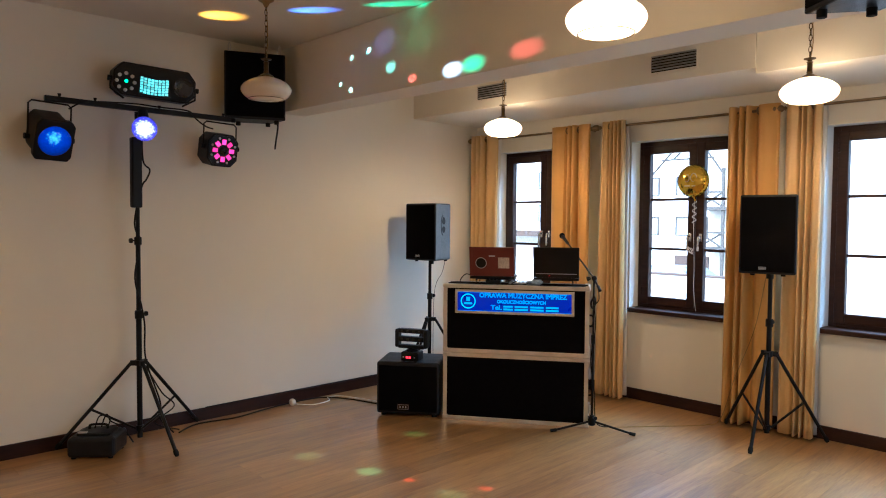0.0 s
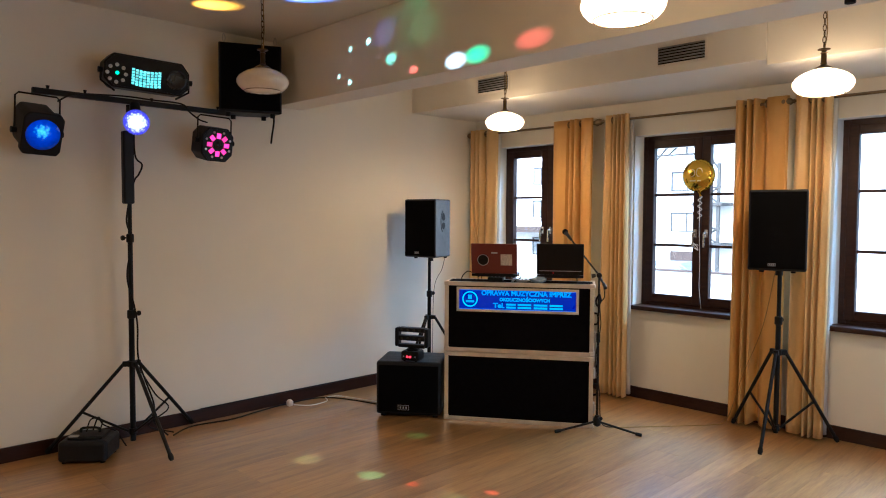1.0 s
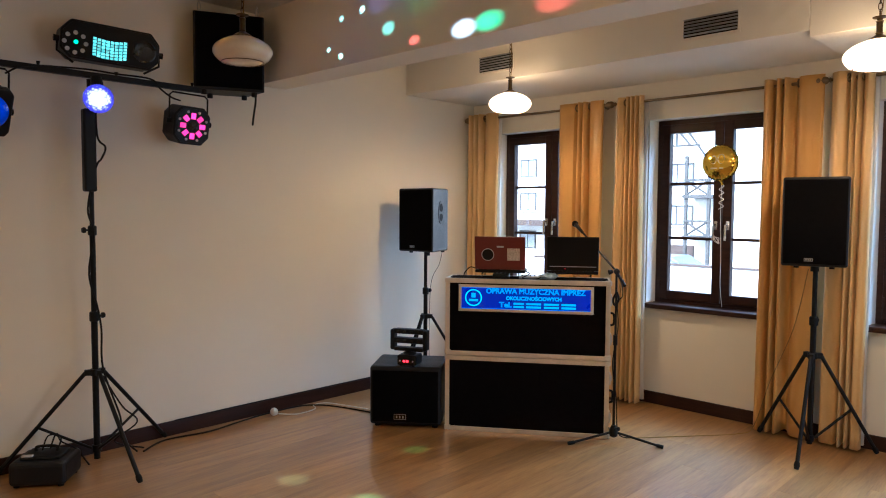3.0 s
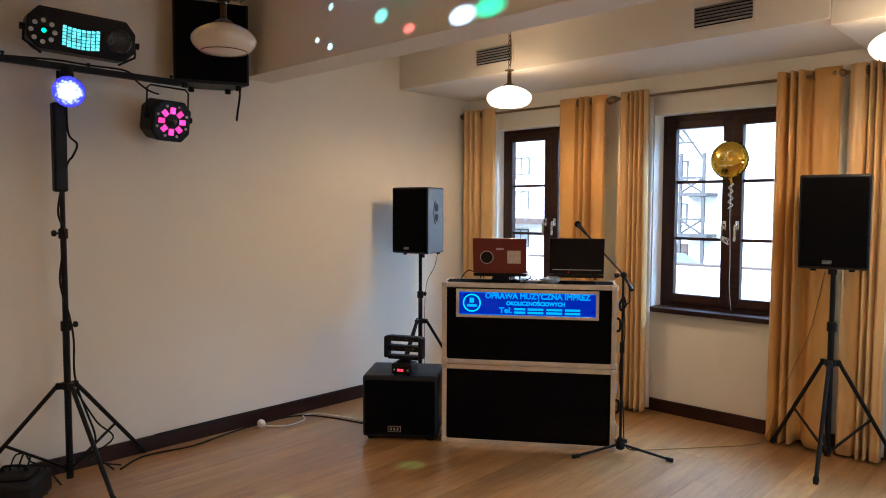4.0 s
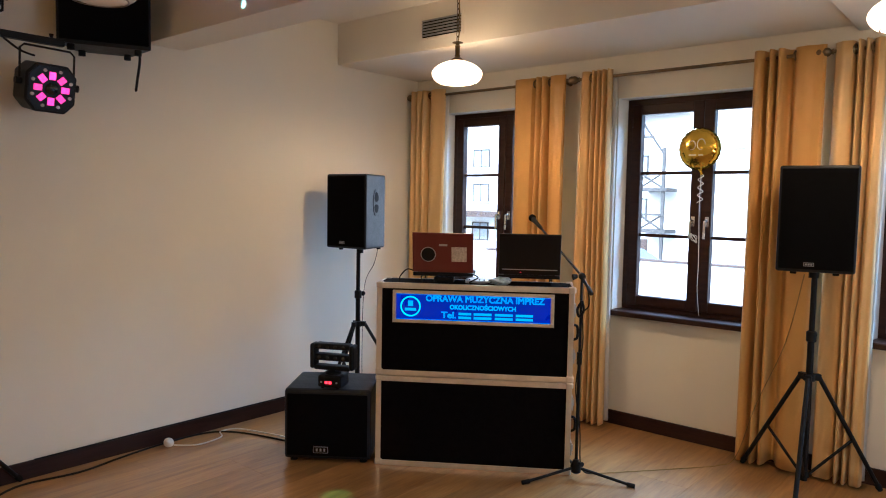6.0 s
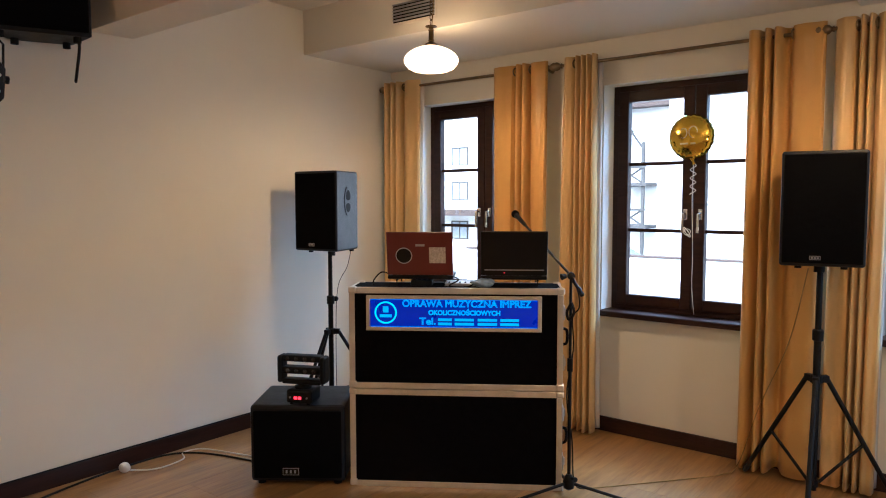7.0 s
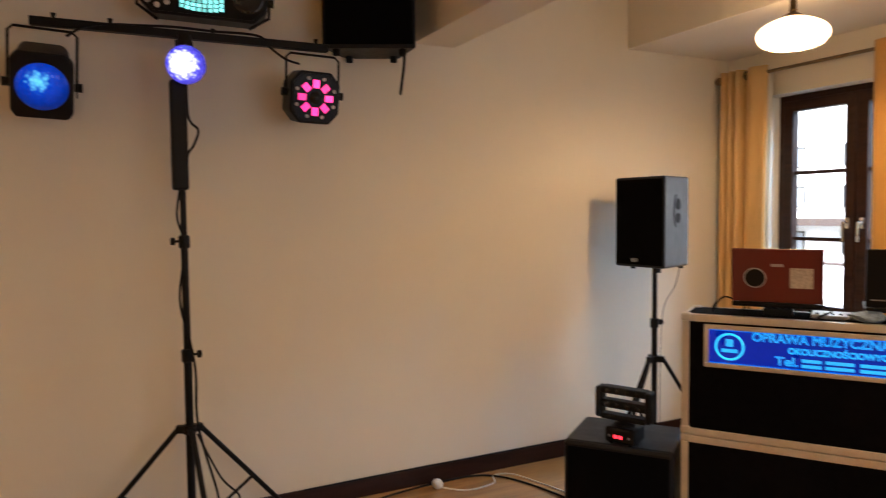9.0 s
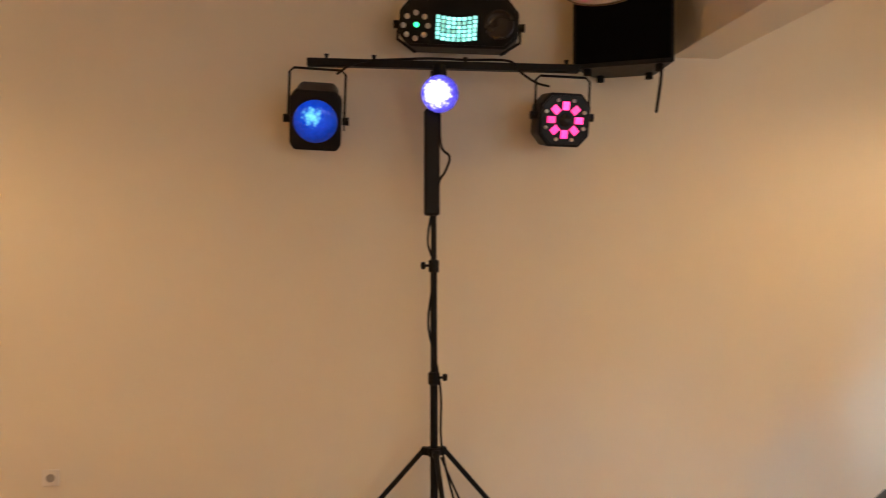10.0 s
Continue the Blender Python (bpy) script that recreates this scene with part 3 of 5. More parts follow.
# ---------------------------------------------------------------- pendant lamps
def pendant(x, y, z, top, lit, label, k=0.95):
    """An opal glass bowl on a brass neck and chain; z is the glass's lowest point."""
    p = thing("pendant_lamp", pose(x, y, z), label, "lamp", "pendant lamps of the hall")
    g = M_OPAL_LIT if lit else M_OPAL
    R = 0.172 * k
    prof = [(R * 0.66, 0.014 * k), (R * 0.72, 0.013 * k), (R * 0.84, 0.026 * k), (R * 0.94, 0.045 * k), (R * 0.99, 0.063 * k), (R, 0.076 * k), (R * 0.975, 0.092 * k), (R * 0.90, 0.110 * k), (R * 0.78, 0.126 * k), (R * 0.62, 0.141 * k), (R * 0.46, 0.152 * k), (R * 0.32, 0.160 * k), (R * 0.26, 0.162 * k)]
    shade = part("shade", lathe(prof, 48, cap=False), g, p, "white opal glass bowl", smooth=True)
    part("bottom_glass", lathe([(0.004, 0.0), (R * 0.4, 0.002), (R * 0.6, 0.008 * k), (R * 0.655, 0.013 * k)], 40), M_DISC_LIT if lit else g, p, "pale glass disc", smooth=True)
    part("rim_ring", tube([(R * 0.70 * math.cos(t), R * 0.70 * math.sin(t), 0.0125 * k) for t in [2 * math.pi * j / 40 for j in range(40)]], 0.0035, 6, True), M_NECK, p, smooth=True)
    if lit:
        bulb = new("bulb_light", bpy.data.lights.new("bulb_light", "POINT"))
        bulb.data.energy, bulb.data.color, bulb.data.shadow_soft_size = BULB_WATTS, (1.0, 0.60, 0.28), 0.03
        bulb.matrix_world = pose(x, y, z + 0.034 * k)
    h = 0.162 * k
    part("neck", lathe([(R * 0.31, h - 0.006), (R * 0.31, h + 0.004), (R * 0.24, h + 0.012), (0.022, h + 0.022), (0.015, h + 0.027), (0.019, h + 0.034), (0.0155, h + 0.039), (0.0155, h + 0.092), (0.02, h + 0.096), (0.012, h + 0.102), (0.016, h + 0.110), (0.034, h + 0.114), (0.035, h + 0.119), (0.006, h + 0.122)], 24), M_NECK, p, "dark aged brass neck", smooth=True)
    zz, i = h + 0.12, 0
    chain = bmesh.new()
    while zz < top - z - 0.05:
        ax = (1, 0) if i % 2 else (0, 1)
        add_tube(chain, [(0.009 * math.cos(t) * ax[0], 0.009 * math.cos(t) * ax[1], zz + 0.019 + 0.021 * math.sin(t)) for t in [2 * math.pi * j / 12 for j in range(12)]], 0.0026, 6, True)
        zz += 0.035
        i += 1
    part("chain", chain, M_NECK, p, smooth=True)
    part("cord", tube(curve_pts([(0.004, 0, h + 0.12), (0.014, 0.004, (h + top - z) / 2), (0.004, 0, top - z - 0.03)], 8), 0.003, 6), M_BRASS, p, smooth=True)
    part("canopy", lathe([(0.008, top - z - 0.062), (0.014, top - z - 0.055), (0.024, top - z - 0.035), (0.05, top - z - 0.02), (0.056, top - z - 0.006), (0.056, top - z - 0.001)], 24), M_BRASS, p, smooth=True)
    return p


pendant(1.218, -3.322, 2.41, ZC, False, "unlit cream opal glass pendant on a brass chain")
pendant(1.352, -1.108, 2.357, ZM, True, "lit white opal glass pendant on a brass chain")
pendant(3.82, -1.09, 2.36, ZM, True, "lit white opal glass pendant near the windows", 0.97)
pendant(3.75, -3.22, 2.385, ZC, True, "lit white opal glass pendant over the dance floor")
# two unseen lamps, added behind the camera for warm light on the long wall
pendant(1.22, -6.8, 2.36, ZC, True, "unseen lit white opal glass pendant added further back in the hall")
pendant(3.87, -6.8, 2.36, ZC, True, "unseen lit white opal glass pendant added further back in the hall")


# ---------------------------------------------------------------- stands and loudspeakers
def tripod(name, m, label, feet, hub, foot_r, low, segs, group):
    """A tripod stand: segs are (bottom, top, radius) tubes; feet are the legs' directions in degrees."""
    s = thing(name, m, label, "stand", group)
    for z0, z1, r in segs:
        part("pole", tube([(0, 0, z0), (0, 0, z1)], r, 16), M_BLACK, s, smooth=True)
    for i, (z0, z1, r) in enumerate(segs[:-1]):
        part("collar", lathe([(r + 0.004, z1 - 0.055), (r + 0.009, z1 - 0.05), (r + 0.009, z1 + 0.0), (r + 0.003, z1 + 0.006)], 18), M_BLACK, s, smooth=True)
        a = 1 if i % 2 == 0 else -1
        part("knob", lathe([(0.006, 0.0), (0.006, 0.022), (0.017, 0.024), (0.019, 0.034), (0.015, 0.044), (0.004, 0.046)], 12, pose(0, 0, z1 - 0.022, 0, 90, 90 if a > 0 else 270) @ pose(0, 0, r)), M_BLACK, s, smooth=True)
    hubm = bmesh.new()
    add_tube(hubm, [(0, 0, hub - 0.02), (0, 0, hub + 0.02)], 0.03, 18)
    for d in feet:
        add_box(hubm, (0.02, -0.016, hub - 0.018), (0.062, 0.016, hub + 0.018), 0.004, pose(0, 0, 0, 0, 0, d))
    part("hub", hubm, M_BLACK, s)
    br = bmesh.new()
    add_tube(br, [(0, 0, low - 0.02), (0, 0, low + 0.02)], 0.027, 18)
    part("brace_collar", br, M_BLACK, s)
    for d in feet:
        c, sn = math.cos(radians(d)), math.sin(radians(d))
        at = lambda f: Vector((c * (0.055 + f * (foot_r - 0.055)), sn * (0.055 + f * (foot_r - 0.055)), hub * (1 - f) + 0.014 * f))
        leg = part("leg", tube([at(0), at(0.97)], 0.0125, 12), M_BLACK, s, smooth=True)
        part("rubber_foot", tube([at(0.94), at(0.97), at(1.0)], [0.0145, 0.018, 0.013], 12), M_RUBBER, leg, smooth=True)
        mid = at(0.55)
        part("brace", tube([(c * 0.03, sn * 0.03, low), mid], 0.0085, 10), M_BLACK, s, smooth=True)
    return s


def badge(parent, x, y, z, w=0.05, h=0.02, rz=0):
    b = part("badge", box((-w / 2, -0.002, -h / 2), (w / 2, 0.0, h / 2), 0.0006, pose(x, y, z, 0, 0, rz)), M_GREY, parent, "small grey maker's plate")
    part("badge_inset", box((-w / 2 + 0.003, -0.0032, -h / 2 + 0.003), (w / 2 - 0.003, -0.0012, h / 2 - 0.003), 0, pose(x, y, z, 0, 0, rz)), M_LAPTOP, b)
    for k in (-1, 0, 1):
        part("badge_mark", box((-0.005, -0.0042, -h * 0.22), (0.005, -0.003, h * 0.22), 0, pose(x, y, z, 0, 0, rz) @ pose(k * w * 0.26, 0, 0)), M_GREY, b)


def loudspeaker(m, W, H, D, taper, label):
    """A trapezoid cabinet; its front faces -y, its foot is at the origin, the origin is under its middle."""
    s = thing("loudspeaker", m, label, "loudspeaker", "loudspeakers on stands")
    f, b = W / 2, W / 2 - taper
    part("cabinet", prism([(-f, -D / 2), (f, -D / 2), (b, D / 2), (-b, D / 2)], 0.012, H, 0.012), M_CABINET, s)
    part("grille", box((-f + 0.014, -D / 2 - 0.006, 0.028), (f - 0.014, -D / 2 + 0.004, H - 0.016), 0.004), M_GRILLE, s, "black perforated steel grille")
    badge(s, 0.0 - 0.03, -D / 2 - 0.007, 0.055)
    for sx in (-1, 1):
        a = math.degrees(math.atan2(taper, D))
        mm = pose(sx * (f - taper / 2 + 0.001), 0, H * 0.63, 0, 0, a * sx) @ pose(0, 0, 0, 90, 0, 90 * sx)
        h = part("side_handle", prism([(0.052 * math.cos(t), 0.1 * math.sin(t)) for t in [2 * math.pi * j / 28 for j in range(28)]], -0.004, 0.004, 0, mm), M_CABINET, s, "oval recessed carrying handle")
        for c, ry in ((0.042, 0.036), (-0.044, 0.032)):
            part("hand_hole", prism([(0.036 * math.cos(t) * (1 - 0.25 * math.sin(t) * (1 if c > 0 else -1)), c + ry * math.sin(t)) for t in [2 * math.pi * j / 20 for j in range(20)]], 0.003, 0.0052, 0, mm), M_RUBBER, h)
        for sy in (-1, 1):
            part("foot", tube([(sx * (b - 0.02), sy * (D / 2 - 0.05), -0.002), (sx * (b - 0.02), sy * (D / 2 - 0.05), 0.014)], 0.016, 12), M_RUBBER, s)
    part("pole_socket", tube([(0, 0, -0.03), (0, 0, 0.014)], 0.026, 14), M_BLACK, s)
    return s


# stand and loudspeaker in the corner
tripod("speaker_stand", pose(0.372, -1.05, 0), "black tripod stand under the corner loudspeaker", (-80, 40, 160), 0.66, 0.45, 0.1, [(0.06, 0.91, 0.018), (0.88, 1.235, 0.015)], "tripod speaker stands")
loudspeaker(pose(0.391, -1.052, 1.232, 0, 0, 7), 0.38, 0.558, 0.33, 0.083, "black portable loudspeaker in the corner by the booth")
# stand and loudspeaker before the curtains
tripod("speaker_stand", pose(3.35, -0.375, 0), "black tripod stand before the gold curtains", (-83, 155, 38), 0.655, 0.43, 0.1, [(0.06, 0.91, 0.018), (0.88, 1.25, 0.015)], "tripod speaker stands")
loudspeaker(pose(3.345, -0.375, 1.245, 0, 0, 13), 0.385, 0.585, 0.33, 0.07, "black portable loudspeaker before the gold curtains")


def fixed_speaker(m, label):
    s = thing("wall_speaker", m, label, "loudspeaker", "hung loudspeakers")
    part("cabinet", prism([(-0.24, 0), (0.24, 0), (0.15, 0.26), (-0.15, 0.26)], 0.0, 0.53, 0.008), M_CABINET, s)
    part("grille", box((-0.225, -0.007, 0.02), (0.225, 0.003, 0.525), 0.004), M_GRILLE, s, "black cloth grille")
    for x in (-0.17, 0.17):
        for y in (0.03, 0.2):
            part("foot", tube([(x * (1 if y < 0.1 else 0.7), y, -0.03), (x * (1 if y < 0.1 else 0.7), y, 0.004)], 0.019, 12), M_RUBBER, s)
        part("hook", tube(curve_pts([(x * 1.15, 0.05, 0.53), (x * 1.2, 0.05, 0.57), (x * 1.15, 0.05, 0.605), (x * 1.08, 0.05, 0.57), (x * 1.13, 0.05, 0.535)], 5), 0.004, 6), M_STEEL, s, smooth=True)
    return s


cs = fixed_speaker(pose(0.265, -2.875, 2.43, 0, 0, 66), "black loudspeaker hung under the ceiling by the beam")
part("strap", tube(curve_pts([(0.175, 0.03, 0.02), (0.178, 0.02, -0.06), (0.165, 0.03, -0.16), (0.155, 0.02, -0.235)], 6), [0.008] * 18 + [0.003], 6), M_CABLE, cs, "loose black strap hanging down")
fixed_speaker(pose(4.528, -2.867, 2.455, 0, 0, -37.7), "black loudspeaker hung under the ceiling before the beam")

# ---------------------------------------------------------------- light stand with its effect lights
stand = tripod("light_stand", pose(0.21, -3.786, 0), "tall black tripod stand carrying a cross bar of lights", (5, 108, 250), 0.58, 0.54, 0.1, [(0.03, 0.955, 0.019), (0.9, 1.49, 0.0165), (1.44, 2.39, 0.014)], "tripod light stand")
part("sleeve", box((-0.03, -0.045, 1.705), (0.03, 0.028, 2.21), 0.012), M_BLACK, stand, "black padded sleeve round the pole")
part("cable", tube(curve_pts([(0.02, 0.03, 2.33), (0.03, 0.03, 2.05), (0.05, 0.07, 1.98), (0.04, 0.05, 1.91), (0.025, 0.02, 1.85), (0.02, -0.03, 1.6), (0.024, 0.0, 1.45), (0.01, -0.028, 1.2), (0.024, 0.01, 1.0), (0.03, 0.03, 0.85), (0.035, 0.034, 0.6), (0.12, 0.1, 0.3), (0.06, 0.12, 0.16), (0.02, 0.24, 0.02)], 6), 0.006, 6), M_CABLE, stand, smooth=True)
part("cable", tube(curve_pts([(0.03, 0.03, 0.56), (0.10, 0.12, 0.36), (0.13, 0.2, 0.25), (0.02, 0.1, 0.12), (-0.02, 0.3, 0.02)], 6), 0.005, 6), M_CABLE, stand, smooth=True)
B0, B1 = Vector((0.195, -4.375, 2.42)), Vector((0.285, -3.10, 2.40))
bar_m = Matrix.Translation((B0 + B1) / 2) @ Euler((math.atan2(B1.z - B0.z, (B1 - B0).length), 0, -math.atan2(B1.x - B0.x, B1.y - B0.y))).to_matrix().to_4x4()
loc = stand.matrix_basis.inverted() @ bar_m
tb = part("cross_bar", box((-0.02, -0.64, -0.018), (0.02, 0.64, 0.018), 0.004, loc), M_BLACK, stand, "black square cross bar")
for y in (-0.55, -0.33, 0.1, 0.58):
    part("wing_bolt", tube([loc @ Vector((0, y, 0.015)), loc @ Vector((0, y, 0.04))], [0.006, 0.012], 8), M_BLACK, tb)
part("cable", tube(curve_pts([loc @ Vector(p) for p in ((0.03, -0.5, -0.06), (0.025, -0.4, 0.0), (0.0, -0.2, 0.025), (-0.01, -0.05, 0.035), (0.0, 0.1, 0.03), (0.025, 0.3, 0.024), (0.03, 0.36, -0.03), (0.03, 0.43, -0.075), (0.0, 0.5, -0.085))], 6), 0.006, 6), M_CABLE, tb, smooth=True)


def yoke(parent, w, drop, depth=0.0):
    """A flat U bracket from the bar round a lamp head: w wide along y, drop down to its pivots."""
    part("yoke", tube([(depth, -w / 2, drop), (depth, -w / 2, -0.02), (depth, -w / 2 + 0.02, 0.0), (depth, w / 2 - 0.02, 0.0), (depth, w / 2, -0.02), (depth, w / 2, drop)], 0.006, 8), M_BLACK, parent)
    for s in (-1, 1):
        part("yoke_knob", tube([(depth, s * (w / 2 - 0.01), drop), (depth, s * (w / 2 + 0.022), drop)], [0.018, 0.02], 12), M_BLACK, parent)


# wide beam lamp with a round lens, faces +x in its own frame
wash = thing("beam_light", pose(0.262, -4.325, 2.40, -2, 0, 2), "black stage beam light with a blue-lit round lens", "stage light", "lights on the cross bar")
yoke(wash, 0.262, -0.24, -0.11)
oct_ = [(-0.118, -0.11), (-0.098, -0.14), (0.098, -0.14), (0.118, -0.11), (0.118, 0.105), (0.09, 0.14), (-0.09, 0.14), (-0.118, 0.105)]
tilt = pose(-0.01, 0, -0.262, 0, 24, 0)
face = Matrix(((0, 0, 1, 0), (1, 0, 0, 0), (0, 1, 0, 0), (0, 0, 0, 1)))
part("housing", prism([(x * 0.86, y * 0.9) for x, y in oct_], -0.26, -0.03, 0.012, tilt @ face), M_BLACK, wash)
part("front_bezel", prism(oct_, -0.04, 0.012, 0.01, tilt @ face), M_BLACK, wash)
part("lens", lathe([(0.002, 0.038), (0.03, 0.036), (0.06, 0.03), (0.085, 0.02), (0.1, 0.008), (0.1, 0.0)], 36, tilt @ face @ pose(0, 0, 0.008)), M_BLUELENS, wash, "blue glowing convex lens", smooth=True)
for k in range(5):
    part("vent_fin", box((-0.2 + k * 0.03, 0.128, -0.06), (-0.19 + k * 0.03, 0.134, 0.06), 0.001, tilt), M_CABINET, wash)

# octagonal derby light
derby = thing("derby_light", pose(0.285, -3.165, 2.372, -2, 0, -2), "black octagonal derby light with magenta-lit lenses", "stage light", "lights on the cross bar")
yoke(derby, 0.262, -0.19, -0.04)
tilt = pose(0.0, 0, -0.215, 0, 10, 0)
o8 = [(-0.122, -0.07), (-0.075, -0.125), (0.075, -0.125), (0.122, -0.07), (0.122, 0.07), (0.075, 0.125), (-0.075, 0.125), (-0.122, 0.07)]
part("housing", prism(o8, -0.17, 0.02, 0.008, tilt @ face), M_BLACK, derby)
part("front_plate", prism([(x * 0.9, y * 0.9) for x, y in o8], 0.018, 0.026, 0.002, tilt @ face), M_LAPTOP, derby)
for k in range(8):
    t = 2 * math.pi * (k + 0.0) / 8
    mm = tilt @ face @ pose(0.066 * math.cos(t), 0.066 * math.sin(t), 0.026) @ pose(0, 0, 0, 0, 0, math.degrees(t))
    part("lens", box((-0.02, -0.016, 0), (0.02, 0.016, 0.006), 0.002, mm), M_PINKLENS, derby, "magenta glowing square lens")
    t += math.pi / 8
    part("small_lens", lathe([(0.009, 0), (0.009, 0.004), (0.004, 0.006)], 12, tilt @ face @ pose(0.098 * math.cos(t), 0.098 * math.sin(t), 0.026)), M_SMALLLENS, derby, "small clear lens")
part("centre_cone", lathe([(0.03, 0), (0.03, 0.004), (0.012, 0.01), (0.002, 0.012)], 20, tilt @ face @ pose(0, 0, 0.025)), M_DARKLENS, derby)

# long multi-effect light on top of the bar
fx = thing("effect_light", pose(0.262, -3.678, 2.470, -3, 0, -10), "long black multi-effect light standing on the cross bar", "stage light", "lights on the cross bar")
tilt = pose(0.0, 0, 0.135, 0, 6, 0)
ends = [(-0.28, -0.06), (-0.225, -0.115), (0.225, -0.115), (0.28, -0.06), (0.28, 0.05), (0.225, 0.115), (-0.225, 0.115), (-0.28, 0.05)]
part("housing", prism(ends, -0.17, 0.02, 0.01, tilt @ face), M_BLACK, fx)
part("front_plate", prism([(x * 0.95, y * 0.9) for x, y in ends], 0.018, 0.024, 0.002, tilt @ face), M_LAPTOP, fx)
for k in range(8):
    t = 2 * math.pi * k / 8
    part("small_lens", lathe([(0.013, 0), (0.013, 0.004), (0.006, 0.007)], 14, tilt @ face @ pose(-0.200 + 0.058 * math.cos(t), -0.022 + 0.058 * math.sin(t), 0.024)), M_SMALLLENS, fx, "small clear lens")
part("laser_eye", lathe([(0.012, 0), (0.012, 0.004), (0.003, 0.006)], 14, tilt @ face @ pose(-0.196, -0.018, 0.024)), M_GREENLED, fx, "green glowing laser eye")
for i in range(8):
    for j in range(6):
        x, y = -0.083 + i * 0.0245, -0.082 + j * 0.019 + 0.010 * ((i - 3.5) / 3.5) ** 2
        part("light_cell", box((-0.0092, -0.0074, 0), (0.0092, 0.0074, 0.004), 0, tilt @ face @ pose(x - 0.012, y, 0.024)), M_WHITELENS, fx)
part("round_lens", lathe([(0.07, 0), (0.07, 0.004), (0.062, 0.006), (0.058, 0.003), (0.03, 0.004), (0.004, 0.0045)], 28, tilt @ face @ pose(0.19, -0.005, 0.022)), M_DARKLENS, fx, "dark unlit round lens", smooth=True)
for s in (-1, 1):
    part("foot_bracket", tube([(-0.03, s * 0.288, 0.13), (-0.03, s * 0.29, 0.06), (-0.03, s * 0.2, 0.0)], 0.007, 8), M_BLACK, fx)
    part("knob", tube([(-0.03, s * 0.275, 0.13), (-0.03, s * 0.31, 0.13)], [0.017, 0.02], 12), M_BLACK, fx)

# faceted dome lamp under the bar
dome = thing("dome_light", pose(0.30, -3.765, 2.265), "violet-lit faceted dome light under the cross bar", "stage light", "lights on the cross bar")
bm = bmesh.new()
bmesh.ops.create_icosphere(bm, subdivisions=3, radius=0.088)
bm.transform(Matrix.Diagonal((0.9, 1, 1, 1)))
part("dome", bm, M_DOME, dome)
part("holder", tube([(-0.02, 0, 0.07), (-0.03, 0, 0.135)], [0.04, 0.03], 16), M_BLACK, dome)

# black box at the foot of the light stand
ctl = thing("foot_controller", pose(0.285, -4.10, 0, 0, 0, 52), "black plastic box with cables on the floor", "controller")
part("body", box((-0.155, -0.135, 0.01), (0.155, 0.135, 0.15), 0.028, seg=3), M_CABINET, ctl)
part("top_panel", box((-0.11, -0.09, 0.145), (0.11, 0.09, 0.168), 0.012), M_BLACK, ctl)
part("pale_switch", box((-0.10, -0.085, 0.165), (-0.04, -0.055, 0.176), 0.004), M_SMALLLENS, ctl, "pale worn switch plate")
part("handle", tube(curve_pts([(-0.06, 0.02, 0.165), (-0.05, 0.02, 0.195), (0.05, 0.02, 0.195), (0.06, 0.02, 0.165)], 6), 0.009, 8), M_RUBBER, ctl, smooth=True)
part("cable", tube(curve_pts([(0.0, 0.06, 0.16), (0.03, 0.08, 0.25), (0.07, 0.05, 0.21), (0.13, 0.1, 0.15), (0.17, 0.2, 0.01)], 6), 0.005, 6), M_CABLE, ctl, smooth=True)
part("cable", tube(curve_pts([(-0.03, 0.03, 0.165), (-0.02, 0.09, 0.235), (0.04, 0.12, 0.22), (0.05, 0.05, 0.166)], 6), 0.005, 6), M_CABLE, ctl, smooth=True)
for x in (-0.12, 0.12):
    for y in (-0.1, 0.1):
        part("foot", tube([(x, y, 0), (x, y, 0.014)], 0.016, 10), M_RUBBER, ctl)

# ---------------------------------------------------------------- booth
BOOTH = pose(1.288, -1.749, 0, 0, 0, 34.1)
BW, BD, BH = 1.168, 0.30, 1.113


